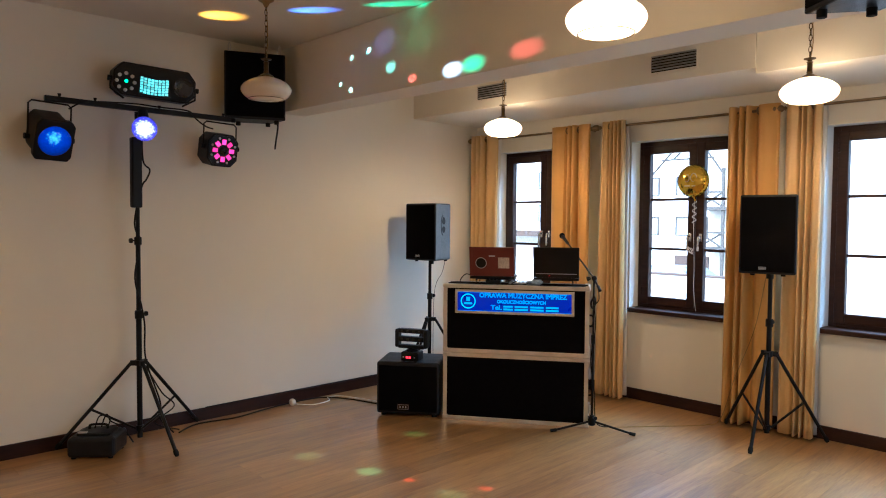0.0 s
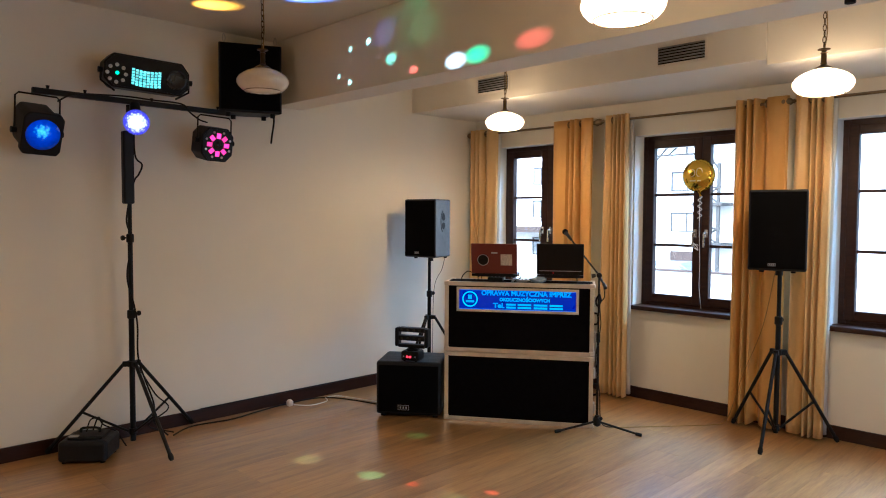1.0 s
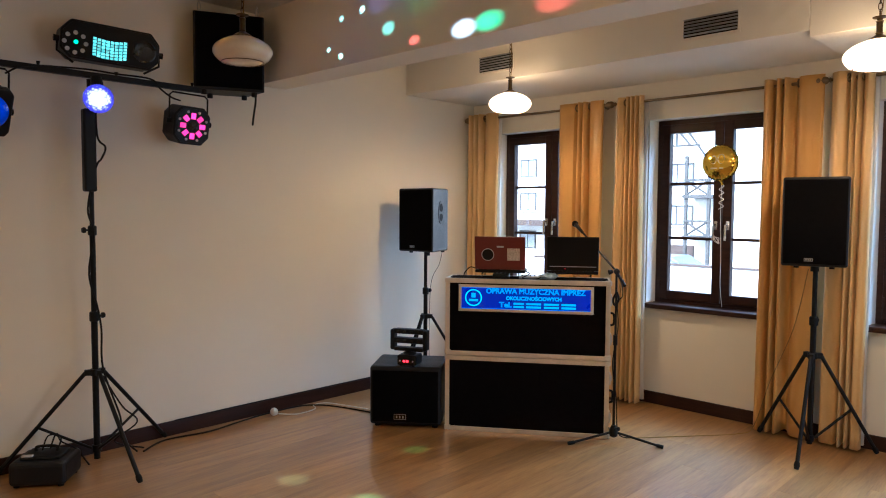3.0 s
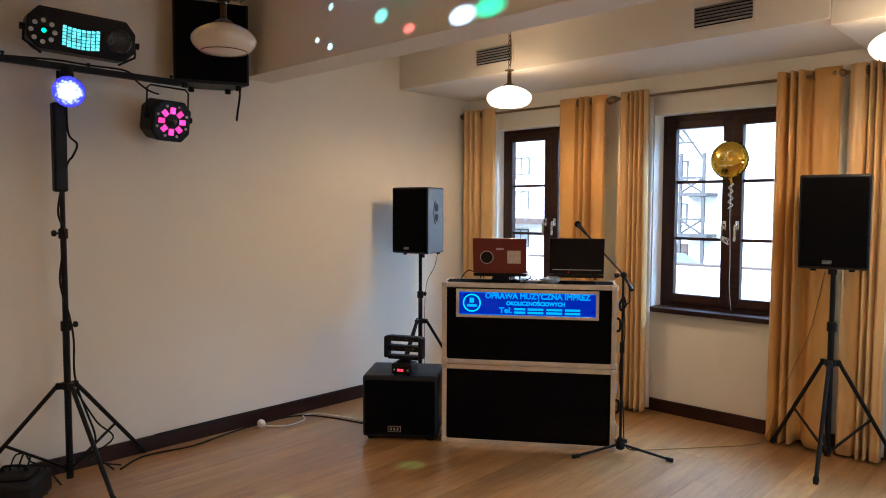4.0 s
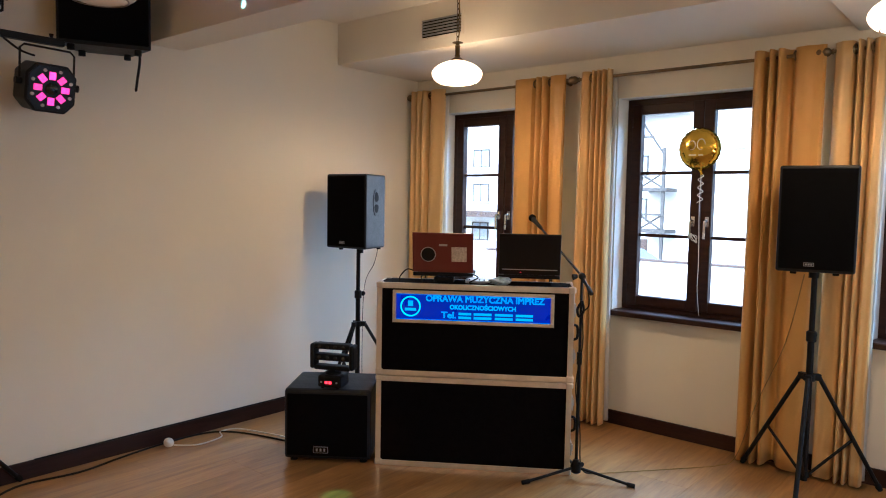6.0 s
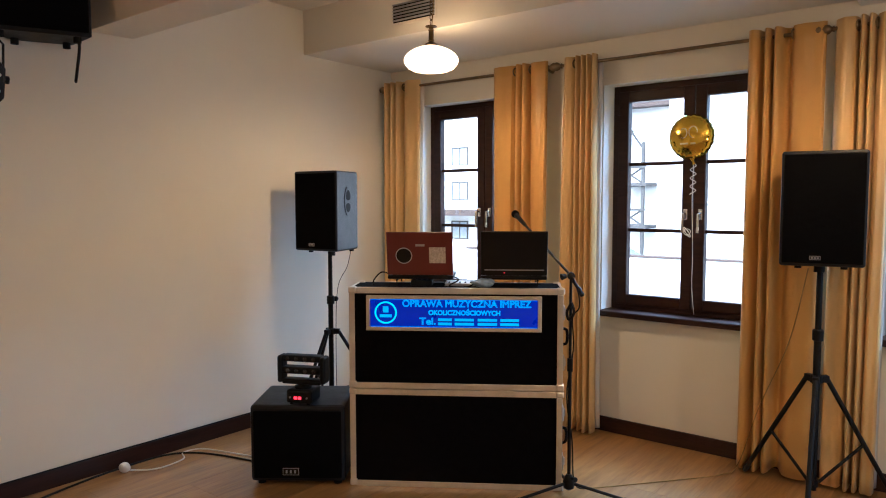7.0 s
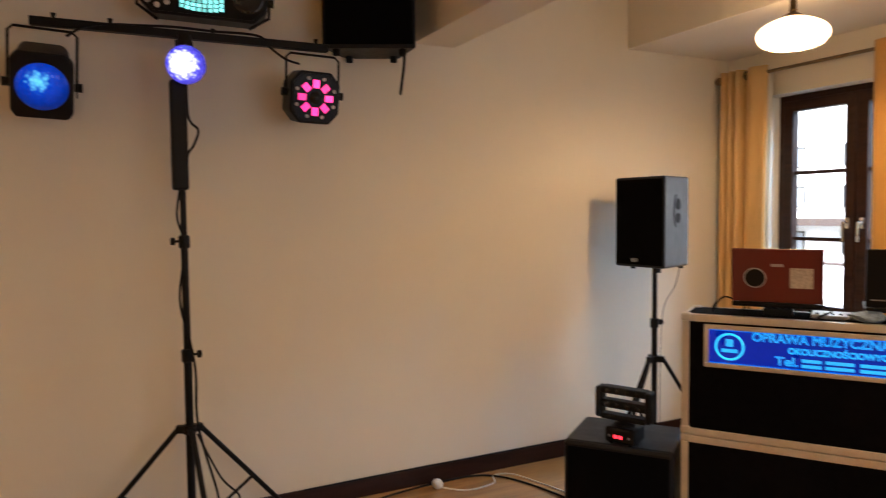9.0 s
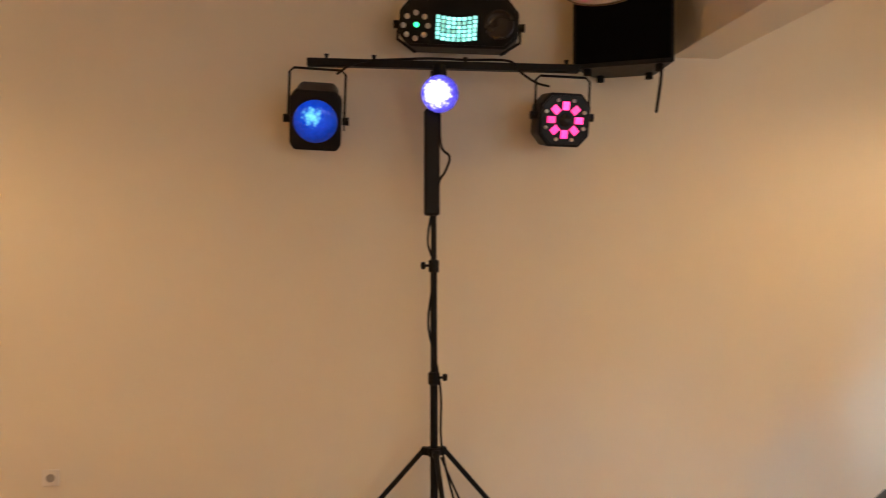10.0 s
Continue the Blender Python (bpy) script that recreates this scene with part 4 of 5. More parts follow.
def flight_case(z0, z1, name, label):
    c = thing(name, BOOTH @ pose(0, 0, z0), label, "flight case", "stacked booth cases")
    H = z1 - z0
    e = 0.032
    part("front_panel", box((e - 0.004, 0.004, e - 0.004), (BW - e + 0.004, 0.014, H - e + 0.004)), M_FELT, c, "black carpet-covered front")
    part("side_panel", box((0.003, 0.014, e - 0.004), (0.013, BD - 0.014, H - e + 0.004)), M_FELT, c)
    part("side_panel", box((BW - 0.013, 0.014, e - 0.004), (BW - 0.003, BD - 0.014, H - e + 0.004)), M_FELT, c)
    part("top_panel", box((0.01, 0.01, H - 0.012), (BW - 0.01, BD - 0.01, H - 0.003)), M_FELT, c)
    part("bottom_panel", box((0.01, 0.01, 0.003), (BW - 0.01, BD - 0.01, 0.012)), M_FELT, c)
    part("back_panel", box((e, BD - 0.014, e), (BW - e, BD - 0.006, H - e)), M_FELT, c)
    for z in (0, H - e):
        part("edge_rail", box((e, 0, z), (BW - e, 0.012, z + e), 0.002), M_ALU, c, "brushed aluminium edge")
        part("edge_rail", box((e, BD - 0.012, z), (BW - e, BD, z + e), 0.002), M_ALU, c)
        zz = z + (e - 0.004 if z else 0)
        part("edge_lip", box((e, 0.012, zz), (BW - e, 0.035, zz + 0.004), 0.001), M_ALU, c)
        for x in (0, BW - 0.012):
            part("edge_rail", box((x, e, z), (x + 0.012, BD - e, z + e), 0.002), M_ALU, c)
    for x in (0, BW - e):
        for y in (0, BD - e):
            part("corner_post", box((x, y, e), (x + e, y + e, H - e), 0.002), M_ALU, c)
            for z in (0, H - e):
                part("corner_cap", box((x - 0.004, y - 0.004, z - (0.0 if z == 0 else -0.0)), (x + e + 0.008, y + e + 0.008, z + e + (0.004 if z else 0.008)), 0.008), M_ALU, c, "rounded metal corner cap")
    for z in (H * 0.25, H * 0.75):
        lt = part("latch", box((BW, 0.06, z - 0.04), (BW + 0.014, 0.13, z + 0.04), 0.004), M_STEEL, c, "steel butterfly latch")
        part("latch_wing", box((BW + 0.012, 0.085, z - 0.02), (BW + 0.022, 0.105, z + 0.02), 0.002), M_STEEL, lt)
    part("case_handle", tube(curve_pts([(BW + 0.002, 0.12, H * 0.42), (BW + 0.03, 0.12, H * 0.44), (BW + 0.03, 0.12, H * 0.56), (BW + 0.002, 0.12, H * 0.58)], 5), 0.008, 8), M_RUBBER, c, smooth=True)
    return c


flight_case(0.0, 0.55, "flight_case", "lower black flight case with aluminium edges")
top_case = flight_case(0.555, BH, "flight_case", "upper black flight case with a lit sign")
# lit sign let into the upper case
sx0, sx1, sz0, sz1 = 0.097, 1.052, 0.878, 1.072
sign = thing("lit_sign", BOOTH @ pose(0, -0.001, 0), "blue-lit acrylic sign in an aluminium frame", "sign")
b = 0.021
for nm, lo, hi in (("sign_frame", (sx0, -0.006, sz0), (sx1, 0.005, sz0 + b)), ("sign_frame", (sx0, -0.006, sz1 - b), (sx1, 0.005, sz1)), ("sign_frame", (sx0, -0.006, sz0 + b), (sx0 + b, 0.005, sz1 - b)), ("sign_frame", (sx1 - b, -0.006, sz0 + b), (sx1, 0.005, sz1 - b))):
    part(nm, box(lo, hi, 0.002), M_ALU, sign)
part("panel", box((sx0 + b, -0.001, sz0 + b), (sx1 - b, 0.004, sz1 - b)), M_SIGN, sign, "glowing blue acrylic panel")
for z in (sz0 + b, sz1 - b - 0.004):
    part("edge_glow", box((sx0 + b + 0.002, -0.0025, z), (sx1 - b - 0.002, -0.0005, z + 0.004)), M_EDGEGLOW, sign, "brighter edge of the acrylic")
upright = pose(0, -0.0025, 0, 90, 0, 0)
words("lettering", "OPRAWA MUZYCZNA IMPREZ", 0.052, M_LETTER, sign, upright @ pose(0.645, 1.027, 0), 0.0016, 0.70)
words("lettering", "OKOLICZNOŚCIOWYCH", 0.036, M_LETTER, sign, upright @ pose(0.635, 0.978, 0), 0.0016, 0.39)
words("lettering", "Tel.", 0.052, M_LETTER, sign, upright @ pose(0.435, 0.930, 0), 0.0016, 0.09)
for x, w in ((0.53, 0.075), (0.635, 0.105), (0.76, 0.105), (0.88, 0.10)):
    for z in (0.918, 0.941):
        part("number_bar", box((x - w / 2, -0.0035, z - 0.007), (x + w / 2, -0.0015, z + 0.007)), M_LETTER, sign, "plain glowing bar")
part("logo_ring", tube([(0.205 + 0.057 * math.cos(t), -0.003, 0.977 + 0.057 * math.sin(t)) for t in [2 * math.pi * j / 40 for j in range(40)]], 0.005, 6, True), M_RING, sign, "glowing ring", smooth=True)
part("logo_square", box((0.19, -0.0035, 0.978), (0.22, -0.0015, 1.011)), M_LETTER, sign)
part("logo_bar", box((0.172, -0.0035, 0.951), (0.238, -0.0015, 0.967)), M_LETTER, sign)


# ---------------------------------------------------------------- laptops on the booth
def laptop(u, v, z, W, H, lid, label, extra):
    l = thing("laptop", BOOTH @ pose(u, v, z), label, "laptop", "laptops on the booth")
    tilt = pose(0, 0, 0.012, 12, 0, 0)
    part("lid", box((0, -0.004, 0), (W, 0.006, H), 0.004, tilt), lid, l)
    part("screen", box((0.014, 0.006, 0.02), (W - 0.014, 0.0068, H - 0.014), 0, tilt), M_DARKLENS, l)
    part("base", box((0, 0.0, -0.012), (W, 0.24, 0.01), 0.005), M_LAPTOP, l)
    part("keyboard", box((0.03, 0.06, 0.0095), (W - 0.03, 0.16, 0.0115)), M_RUBBER, l)
    part("hinge", tube([(0.03, 0.004, 0.006), (W - 0.03, 0.004, 0.006)], 0.008, 10), M_BLACK, l)
    extra(l, tilt)
    st = thing("laptop_stand", BOOTH @ pose(u, v, BH), "low black folding laptop stand on the booth", "stand", "laptop stands")
    h = z - BH - 0.012
    for x in (0.05, W - 0.05):
        part("side_arm", tube([(x, 0.015, 0.006), (x, 0.01, h - 0.006), (x, 0.22, h - 0.006), (x, 0.2, 0.006)], 0.005, 8), M_BLACK, st)
    part("cross_tube", tube([(0.05, 0.1, h - 0.006), (W - 0.05, 0.1, h - 0.006)], 0.004, 8), M_BLACK, st)
    return l


def red_marks(l, tilt):
    part("round_sticker", lathe([(0.046, 0), (0.046, 0.0012)], 32, tilt @ pose(0.095, -0.004, 0.112, 90)), M_GREY, l, "round grey-rimmed sticker")
    part("sticker_face", lathe([(0.041, 0), (0.041, 0.0012)], 32, tilt @ pose(0.095, -0.005, 0.112, 90)), M_LAPTOP, l)
    part("square_sticker", box((0.235, -0.0055, 0.07), (0.325, -0.0035, 0.16), 0, tilt), M_STICKER, l, "plain pale square sticker")
    part("maker_mark", box((0.16, -0.005, 0.165), (0.21, -0.0035, 0.177), 0, tilt), M_GREY, l)


def dark_marks(l, tilt):
    part("trim_line", box((0.02, -0.0052, 0.03), (0.345, -0.0038, 0.035), 0, tilt), M_GREY, l, "thin bright trim line")
    part("status_led", box((0.125, -0.0052, 0.014), (0.133, -0.0038, 0.018), 0, tilt), M_LED, l)


laptop(0.205, 0.075, 1.165, 0.365, 0.245, M_RED, "open laptop with a glossy dark red lid", red_marks)
laptop(0.722, 0.075, 1.165, 0.362, 0.25, M_LAPTOP, "open laptop with a plain black lid", dark_marks)
mixer = thing("audio_mixer", BOOTH @ pose(0.33, 0.1, BH), "small black audio interface on the booth", "mixer")
part("body", box((0, 0, 0.0), (0.12, 0.1, 0.03), 0.004), M_BLACK, mixer)
for k in range(3):
    part("knob", tube([(0.03 + k * 0.03, 0.04, 0.029), (0.03 + k * 0.03, 0.04, 0.04)], 0.006, 10), M_GREY, mixer)
mixer = thing("audio_mixer", BOOTH @ pose(0.52, 0.09, BH), "flat silver mixing console between the laptops", "mixer")
part("body", box((0, 0, 0.0), (0.17, 0.16, 0.016), 0.004), M_GREY, mixer)
for k in range(5):
    part("fader", box((0.02 + k * 0.03, 0.03, 0.016), (0.03 + k * 0.03, 0.045, 0.022), 0.001), M_BLACK, mixer)
cloth = thing("blue_bag", BOOTH @ pose(0.74, 0.08, BH), "small crumpled pale blue plastic bag", "bag")
M_BAG = mat("pale_blue_plastic", (0.25, 0.33, 0.42), 0.35, vary=0.3, scale=30, bump=0.3)
bm = bmesh.new()
bmesh.ops.create_icosphere(bm, subdivisions=3, radius=0.05)
for v in bm.verts:
    v.co *= 1 + 0.35 * noise.noise(v.co * 35)
    v.co = Vector((v.co.x * 1.3, v.co.y, max(v.co.z * 0.5 + 0.022, 0.0)))
part("plastic", bm, M_BAG, cloth)


def cable(pts, r, material, label, name="cable"):
    return tagged(part(name, tube(curve_pts(pts, 7), r, 6), material, smooth=True), label, "cable", "loose cables")


def on_booth(u, v, z):
    return (BOOTH @ Vector((u, v, z)))[:]


cable([on_booth(0.22, 0.12, 1.17), on_booth(0.17, 0.09, 1.19), on_booth(0.13, 0.07, 1.15), on_booth(0.12, 0.1, BH + 0.005)], 0.004, M_CABLE, "black power lead drooping from the red laptop")
cable([on_booth(0.56, 0.1, 1.17), on_booth(0.6, 0.08, 1.15), on_booth(0.55, 0.06, BH + 0.006), on_booth(0.66, 0.05, BH + 0.006), on_booth(0.72, 0.09, 1.16)], 0.004, M_CABLE, "black lead looping between the two laptops")

# ---------------------------------------------------------------- microphone stand
MX, MY = 2.31, -1.118
mic = thing("microphone_stand", pose(MX, MY, 0), "black boom microphone stand beside the booth", "microphone stand")
part("pole", tube([(0, 0, 0.05), (0, 0, 0.72)], 0.0095, 12), M_BLACK, mic, smooth=True)
part("pole", tube([(0, 0, 0.68), (0, 0, 1.185)], 0.0075, 12), M_BLACK, mic, smooth=True)
part("collar", tube([(0, 0, 0.68), (0, 0, 0.75)], 0.015, 14), M_BLACK, mic)
part("leg_hub", lathe([(0.014, 0.035), (0.028, 0.045), (0.032, 0.08), (0.024, 0.1), (0.014, 0.12)], 18), M_BLACK, mic, smooth=True)
part("hub_knob", tube([(0.02, -0.01, 0.105), (0.055, -0.03, 0.11)], [0.008, 0.014], 10), M_BLACK, mic)
for d in (-124, 20, 130):
    c, s_ = math.cos(radians(d)), math.sin(radians(d))
    leg = part("leg", tube([(c * 0.02, s_ * 0.02, 0.07), (c * 0.31, s_ * 0.31, 0.014)], 0.0085, 10), M_BLACK, mic, smooth=True)
    part("rubber_foot", tube([(c * 0.29, s_ * 0.29, 0.016), (c * 0.335, s_ * 0.335, 0.011)], 0.0125, 10), M_RUBBER, leg)
tip, tail = Vector((1.79, -0.76, 1.45)) - Vector((MX, MY, 0)), Vector((0.07, -0.05, 1.135))
part("boom", tube([tip, Vector((0, 0, 1.19)), tail], 0.007, 10), M_BLACK, mic, smooth=True)
part("boom_clamp", lathe([(0.012, -0.025), (0.02, -0.02), (0.02, 0.02), (0.012, 0.025)], 14, pose(0, 0, 1.19, 90, 0, 35)), M_BLACK, mic, smooth=True)
part("clamp_knob", tube([(-0.02, -0.02, 1.19), (-0.035, -0.04, 1.185)], [0.012, 0.018], 10), M_BLACK, mic)
part("counterweight", tube([tail, tail + Vector((0.035, -0.025, -0.03))], 0.012, 12), M_BLACK, mic)
d = (tip - Vector((0, 0, 1.19))).normalized()
part("microphone_body", tube([tip - d * 0.03, tip + d * 0.12], [0.011, 0.016], 14), M_BLACK, mic, "black handheld microphone", smooth=True)
bm = bmesh.new()
bmesh.ops.create_icosphere(bm, subdivisions=2, radius=0.026, matrix=Matrix.Translation(tip + d * 0.135))
part("microphone_head", bm, M_GRILLE, mic, "dark mesh microphone head", smooth=True)
part("cable", tube(curve_pts([(0.0, 0.0, 1.17), (0.05, -0.02, 1.12), (0.06, -0.02, 1.03), (0.02, -0.015, 0.97), (0.012, 0.012, 0.8), (-0.012, -0.01, 0.55), (0.012, 0.01, 0.3), (0.02, 0.03, 0.06), (0.06, 0.15, 0.008)], 6), 0.004, 6), M_CABLE, mic, smooth=True)
part("cable_loop", tube(curve_pts([(0.012, -0.012, 1.05), (0.03, -0.02, 1.0), (0.0, -0.018, 0.96), (-0.015, -0.012, 1.0), (0.012, -0.012, 1.05)], 5), 0.008, 6), M_CABLE, mic, smooth=True)

# ---------------------------------------------------------------- subwoofer and moving head
SUB = pose(0.853, -2.098, 0, 0, 0, 37.5)
sub = thing("subwoofer", SUB, "black box subwoofer on the floor beside the booth", "subwoofer")
SW, SD, SH = 0.53, 0.44, 0.455
part("cabinet", prism([(0.0, 0.0), (SW, 0.0), (SW, SD), (0.0, SD)], 0.022, SH, 0.02), M_CABINET, sub)
part("grille", box((0.02, -0.008, 0.045), (SW - 0.02, 0.004, SH - 0.03), 0.006), M_GRILLE, sub, "black front grille")
badge(sub, SW * 0.43, -0.009, 0.085, 0.09, 0.04)
for x in (0.05, SW - 0.05):
    for y in (0.05, SD - 0.05):
        part("foot", tube([(x, y, 0), (x, y, 0.026)], 0.022, 12), M_RUBBER, sub)
part("side_handle", box((-0.003, 0.15, 0.27), (0.004, 0.28, 0.35), 0.003), M_RUBBER, sub)

mh = thing("moving_head_light", SUB @ pose(0.285, 0.085, SH, 0, 0, -12), "black moving bar light resting on the subwoofer", "stage light")
part("base", box((-0.075, -0.07, 0.006), (0.075, 0.07, 0.082), 0.012), M_BLACK, mh)
part("display", box((-0.03, -0.0725, 0.028), (0.025, -0.0695, 0.05)), M_LAPTOP, mh)
for x in (-0.017, 0.008):
    part("display_digit", box((x - 0.009, -0.074, 0.031), (x + 0.009, -0.072, 0.047)), M_LED, mh, "red glowing digits")
for x in (-0.05, 0.05):
    part("button", tube([(x, -0.068, 0.04), (x, -0.073, 0.04)], 0.006, 10), M_GREY, mh)
    for y in (-0.05, 0.05):
        part("foot", tube([(x, y, 0), (x, y, 0.01)], 0.01, 8), M_RUBBER, mh)
part("swivel", lathe([(0.05, 0.08), (0.05, 0.092), (0.035, 0.1), (0.035, 0.112)], 20), M_BLACK, mh, smooth=True)
for sgn in (-1, 1):
    part("end_plate", box((sgn * 0.128 - 0.016, -0.04, 0.11), (sgn * 0.128 + 0.016, 0.04, 0.265), 0.014, seg=3), M_BLACK, mh)
for z, t in ((0.118, 0.014), (0.182, 0.02), (0.25, 0.018)):
    bar = part("lamp_bar", box((-0.118, -0.035, z - t), (0.118, 0.035, z + t), 0.01), M_BLACK, mh)
    if z > 0.15:
        for k in range(4):
            part("lamp_lens", lathe([(0.013, 0), (0.013, 0.003), (0.005, 0.006)], 12, pose(-0.078 + 0.052 * k, -0.035, z, 90)), M_DARKLENS, bar)

# ---------------------------------------------------------------- balloon at the window
bal = thing("foil_balloon", pose(2.525, 0.045, 1.985), "round shiny gold foil balloon tied to the window", "balloon")
bm = bmesh.new()
n, rings = 132, 14
R = 0.142
ctr = [bm.verts.new((0, s * 0.062, 0)) for s in (-1, 1)]
shell = {}
for side, s in enumerate((-1, 1)):
    for k in range(1, rings + 1):
        q = k / rings
        if k == rings and side == 1:
            shell[(1, k)] = shell[(0, k)]
            continue
        ring = []
        for j in range(n):
            a = 2 * math.pi * j / n
            pucker = 1 + (0.012 * math.cos(a * 22) + 0.008 * math.cos(a * 29 + 1)) * max(0, q - 0.72) * 2.5
            y = s * 0.062 * math.sqrt(max(0, 1 - q ** 2.4)) * (1 + (0.3 * math.cos(a * 22) + 0.2 * math.cos(a * 29 + 1)) * max(0, q - 0.72))
            rr = R * q * (pucker if k < rings else 1 + 0.01 * math.cos(a * 22))
            ring.append(bm.verts.new((rr * math.cos(a), y, rr * math.sin(a))))
        shell[(side, k)] = ring
for side in (0, 1):
    r1 = shell[(side, 1)]
    for j in range(n):
        bm.faces.new((ctr[side], r1[j], r1[(j + 1) % n]))
    for k in range(1, rings):
        a_, b_ = shell[(side, k)], shell[(side, k + 1)]
        for j in range(n):
            bm.faces.new((a_[j], b_[j], b_[(j + 1) % n], a_[(j + 1) % n]))
part("foil", bm, M_FOIL, bal, smooth=True)
part("neck", tube([(0.01, 0, -0.135), (0.016, -0.004, -0.155), (0.024, -0.006, -0.175)], [0.02, 0.006, 0.013], 10), M_FOIL, bal, smooth=True)
for x, z, w, h in ((-0.03, 0.02, 0.045, 0.06), (0.03, 0.025, 0.05, 0.07)):
    part("print_ring", tube([(x + w / 2 * math.cos(t), -0.0595 + 0.006 * ((x + w / 2 * math.cos(t)) / 0.06) ** 2, z + h / 2 * math.sin(t)) for t in [2 * math.pi * j / 20 for j in range(20)]], 0.004, 6, True), M_PRINT, bal, "faded pale print")
for k, w in enumerate((0.05, 0.03)):
    part("print_bar", box((-0.05 + k * 0.065, -0.062, -0.05), (-0.05 + k * 0.065 + w, -0.055, -0.04), 0.001), M_PRINT, bal, "faded pale print")
pts = [(0.02 + 0.018 * math.sin(i * 0.75), -0.012 + 0.012 * math.cos(i * 0.75), -0.17 - i * 0.0062) for i in range(32)]
part("ribbon_curl", tube(pts, 0.0028, 6), M_RIBBON, bal, "curled white ribbon", smooth=True)
part("ribbon", tube(curve_pts([(0.02, -0.01, -0.17), (0.016, -0.008, -0.4), (0.022, -0.006, -0.62), (0.024, 0.0, -0.78), (0.02, 0.008, -0.95), (0.03, 0.03, -1.13)], 5), 0.0022, 6), M_RIBBON, bal, smooth=True)
for k in range(3):
    part("ribbon_bow", tube([(-0.012 + 0.022 * math.cos(t + k), -0.01 + 0.006 * math.sin(2 * t), -0.60 + 0.02 * math.sin(t) * (1 + 0.3 * k)) for t in [2 * math.pi * j / 14 for j in range(14)]], 0.0024, 5, True), M_RIBBON, bal, smooth=True)

# ---------------------------------------------------------------- loose cables and small things
cable([(0.22, -3.5, 0.006), (0.10, -3.3, 0.006), (0.14, -3.0, 0.006), (0.09, -2.75, 0.006), (0.05, -2.5, 0.006), (0.045, -2.2, 0.006), (0.12, -2.05, 0.006), (0.3, -1.95, 0.006), (0.62, -1.86, 0.006)], 0.006, M_CABLE, "black cable lying along the baseboard")
cable([(0.03, -3.2, 0.106), (0.018, -2.6, 0.106), (0.018, -2.2, 0.106), (0.018, -1.4, 0.106), (0.03, -1.0, 0.106), (0.3, -1.0, 0.02)], 0.005, M_CABLE, "thin black cable laid on the baseboard")
cable([(0.155, -2.43, 0.02), (0.22, -2.3, 0.005), (0.2, -2.12, 0.005), (0.10, -2.06, 0.005), (0.13, -1.95, 0.005), (0.32, -1.88, 0.005), (0.6, -1.8, 0.005)], 0.0045, M_WHITE, "white lead lying on the oak floor")
sock = thing("lamp_socket", pose(0.115, -2.445, 0.032, 0, 62, -40), "white plastic lamp socket lying by the baseboard", "lamp socket")
part("shell", lathe([(0.01, -0.05), (0.026, -0.044), (0.03, -0.01), (0.026, 0.02), (0.014, 0.045), (0.007, 0.055)], 20), M_WHITE, sock, smooth=True)
part("opening", lathe([(0.008, -0.052), (0.008, -0.049)], 12), M_RUBBER, sock)
cable([(2.34, -1.0, 0.006), (2.45, -0.86, 0.004), (2.7, -0.55, 0.004), (2.86, -0.33, 0.004), (2.93, -0.22, 0.05), (3.03, -0.2, 0.4), (3.18, -0.22, 0.8), (3.27, -0.25, 1.22)], 0.0028, M_BRASS, "thin brown twisted speaker wire")
cable([(0.46, -0.93, 1.24), (0.45, -0.96, 1.12), (0.40, -1.01, 0.95), (0.39, -1.02, 0.5), (0.41, -1.03, 0.1), (0.62, -1.2, 0.006), (0.9, -1.5, 0.006)], 0.0022, M_CABLE, "thin cable hanging from the corner loudspeaker")
wp = thing("wall_socket", pose(0.0, -5.6, 0.46, 0, 0, 90), "white double wall socket on the long wall", "socket")
part("plate", box((-0.04, -0.009, -0.04), (0.04, -0.0005, 0.04), 0.004), M_WHITE, wp)
part("well", lathe([(0.02, 0), (0.02, 0.002)], 20, pose(0, -0.009, 0, 90)), M_GREY, wp)

# ---------------------------------------------------------------- coloured spots thrown by the effect lights
FX = Vector((0.34, -3.69, 2.57))
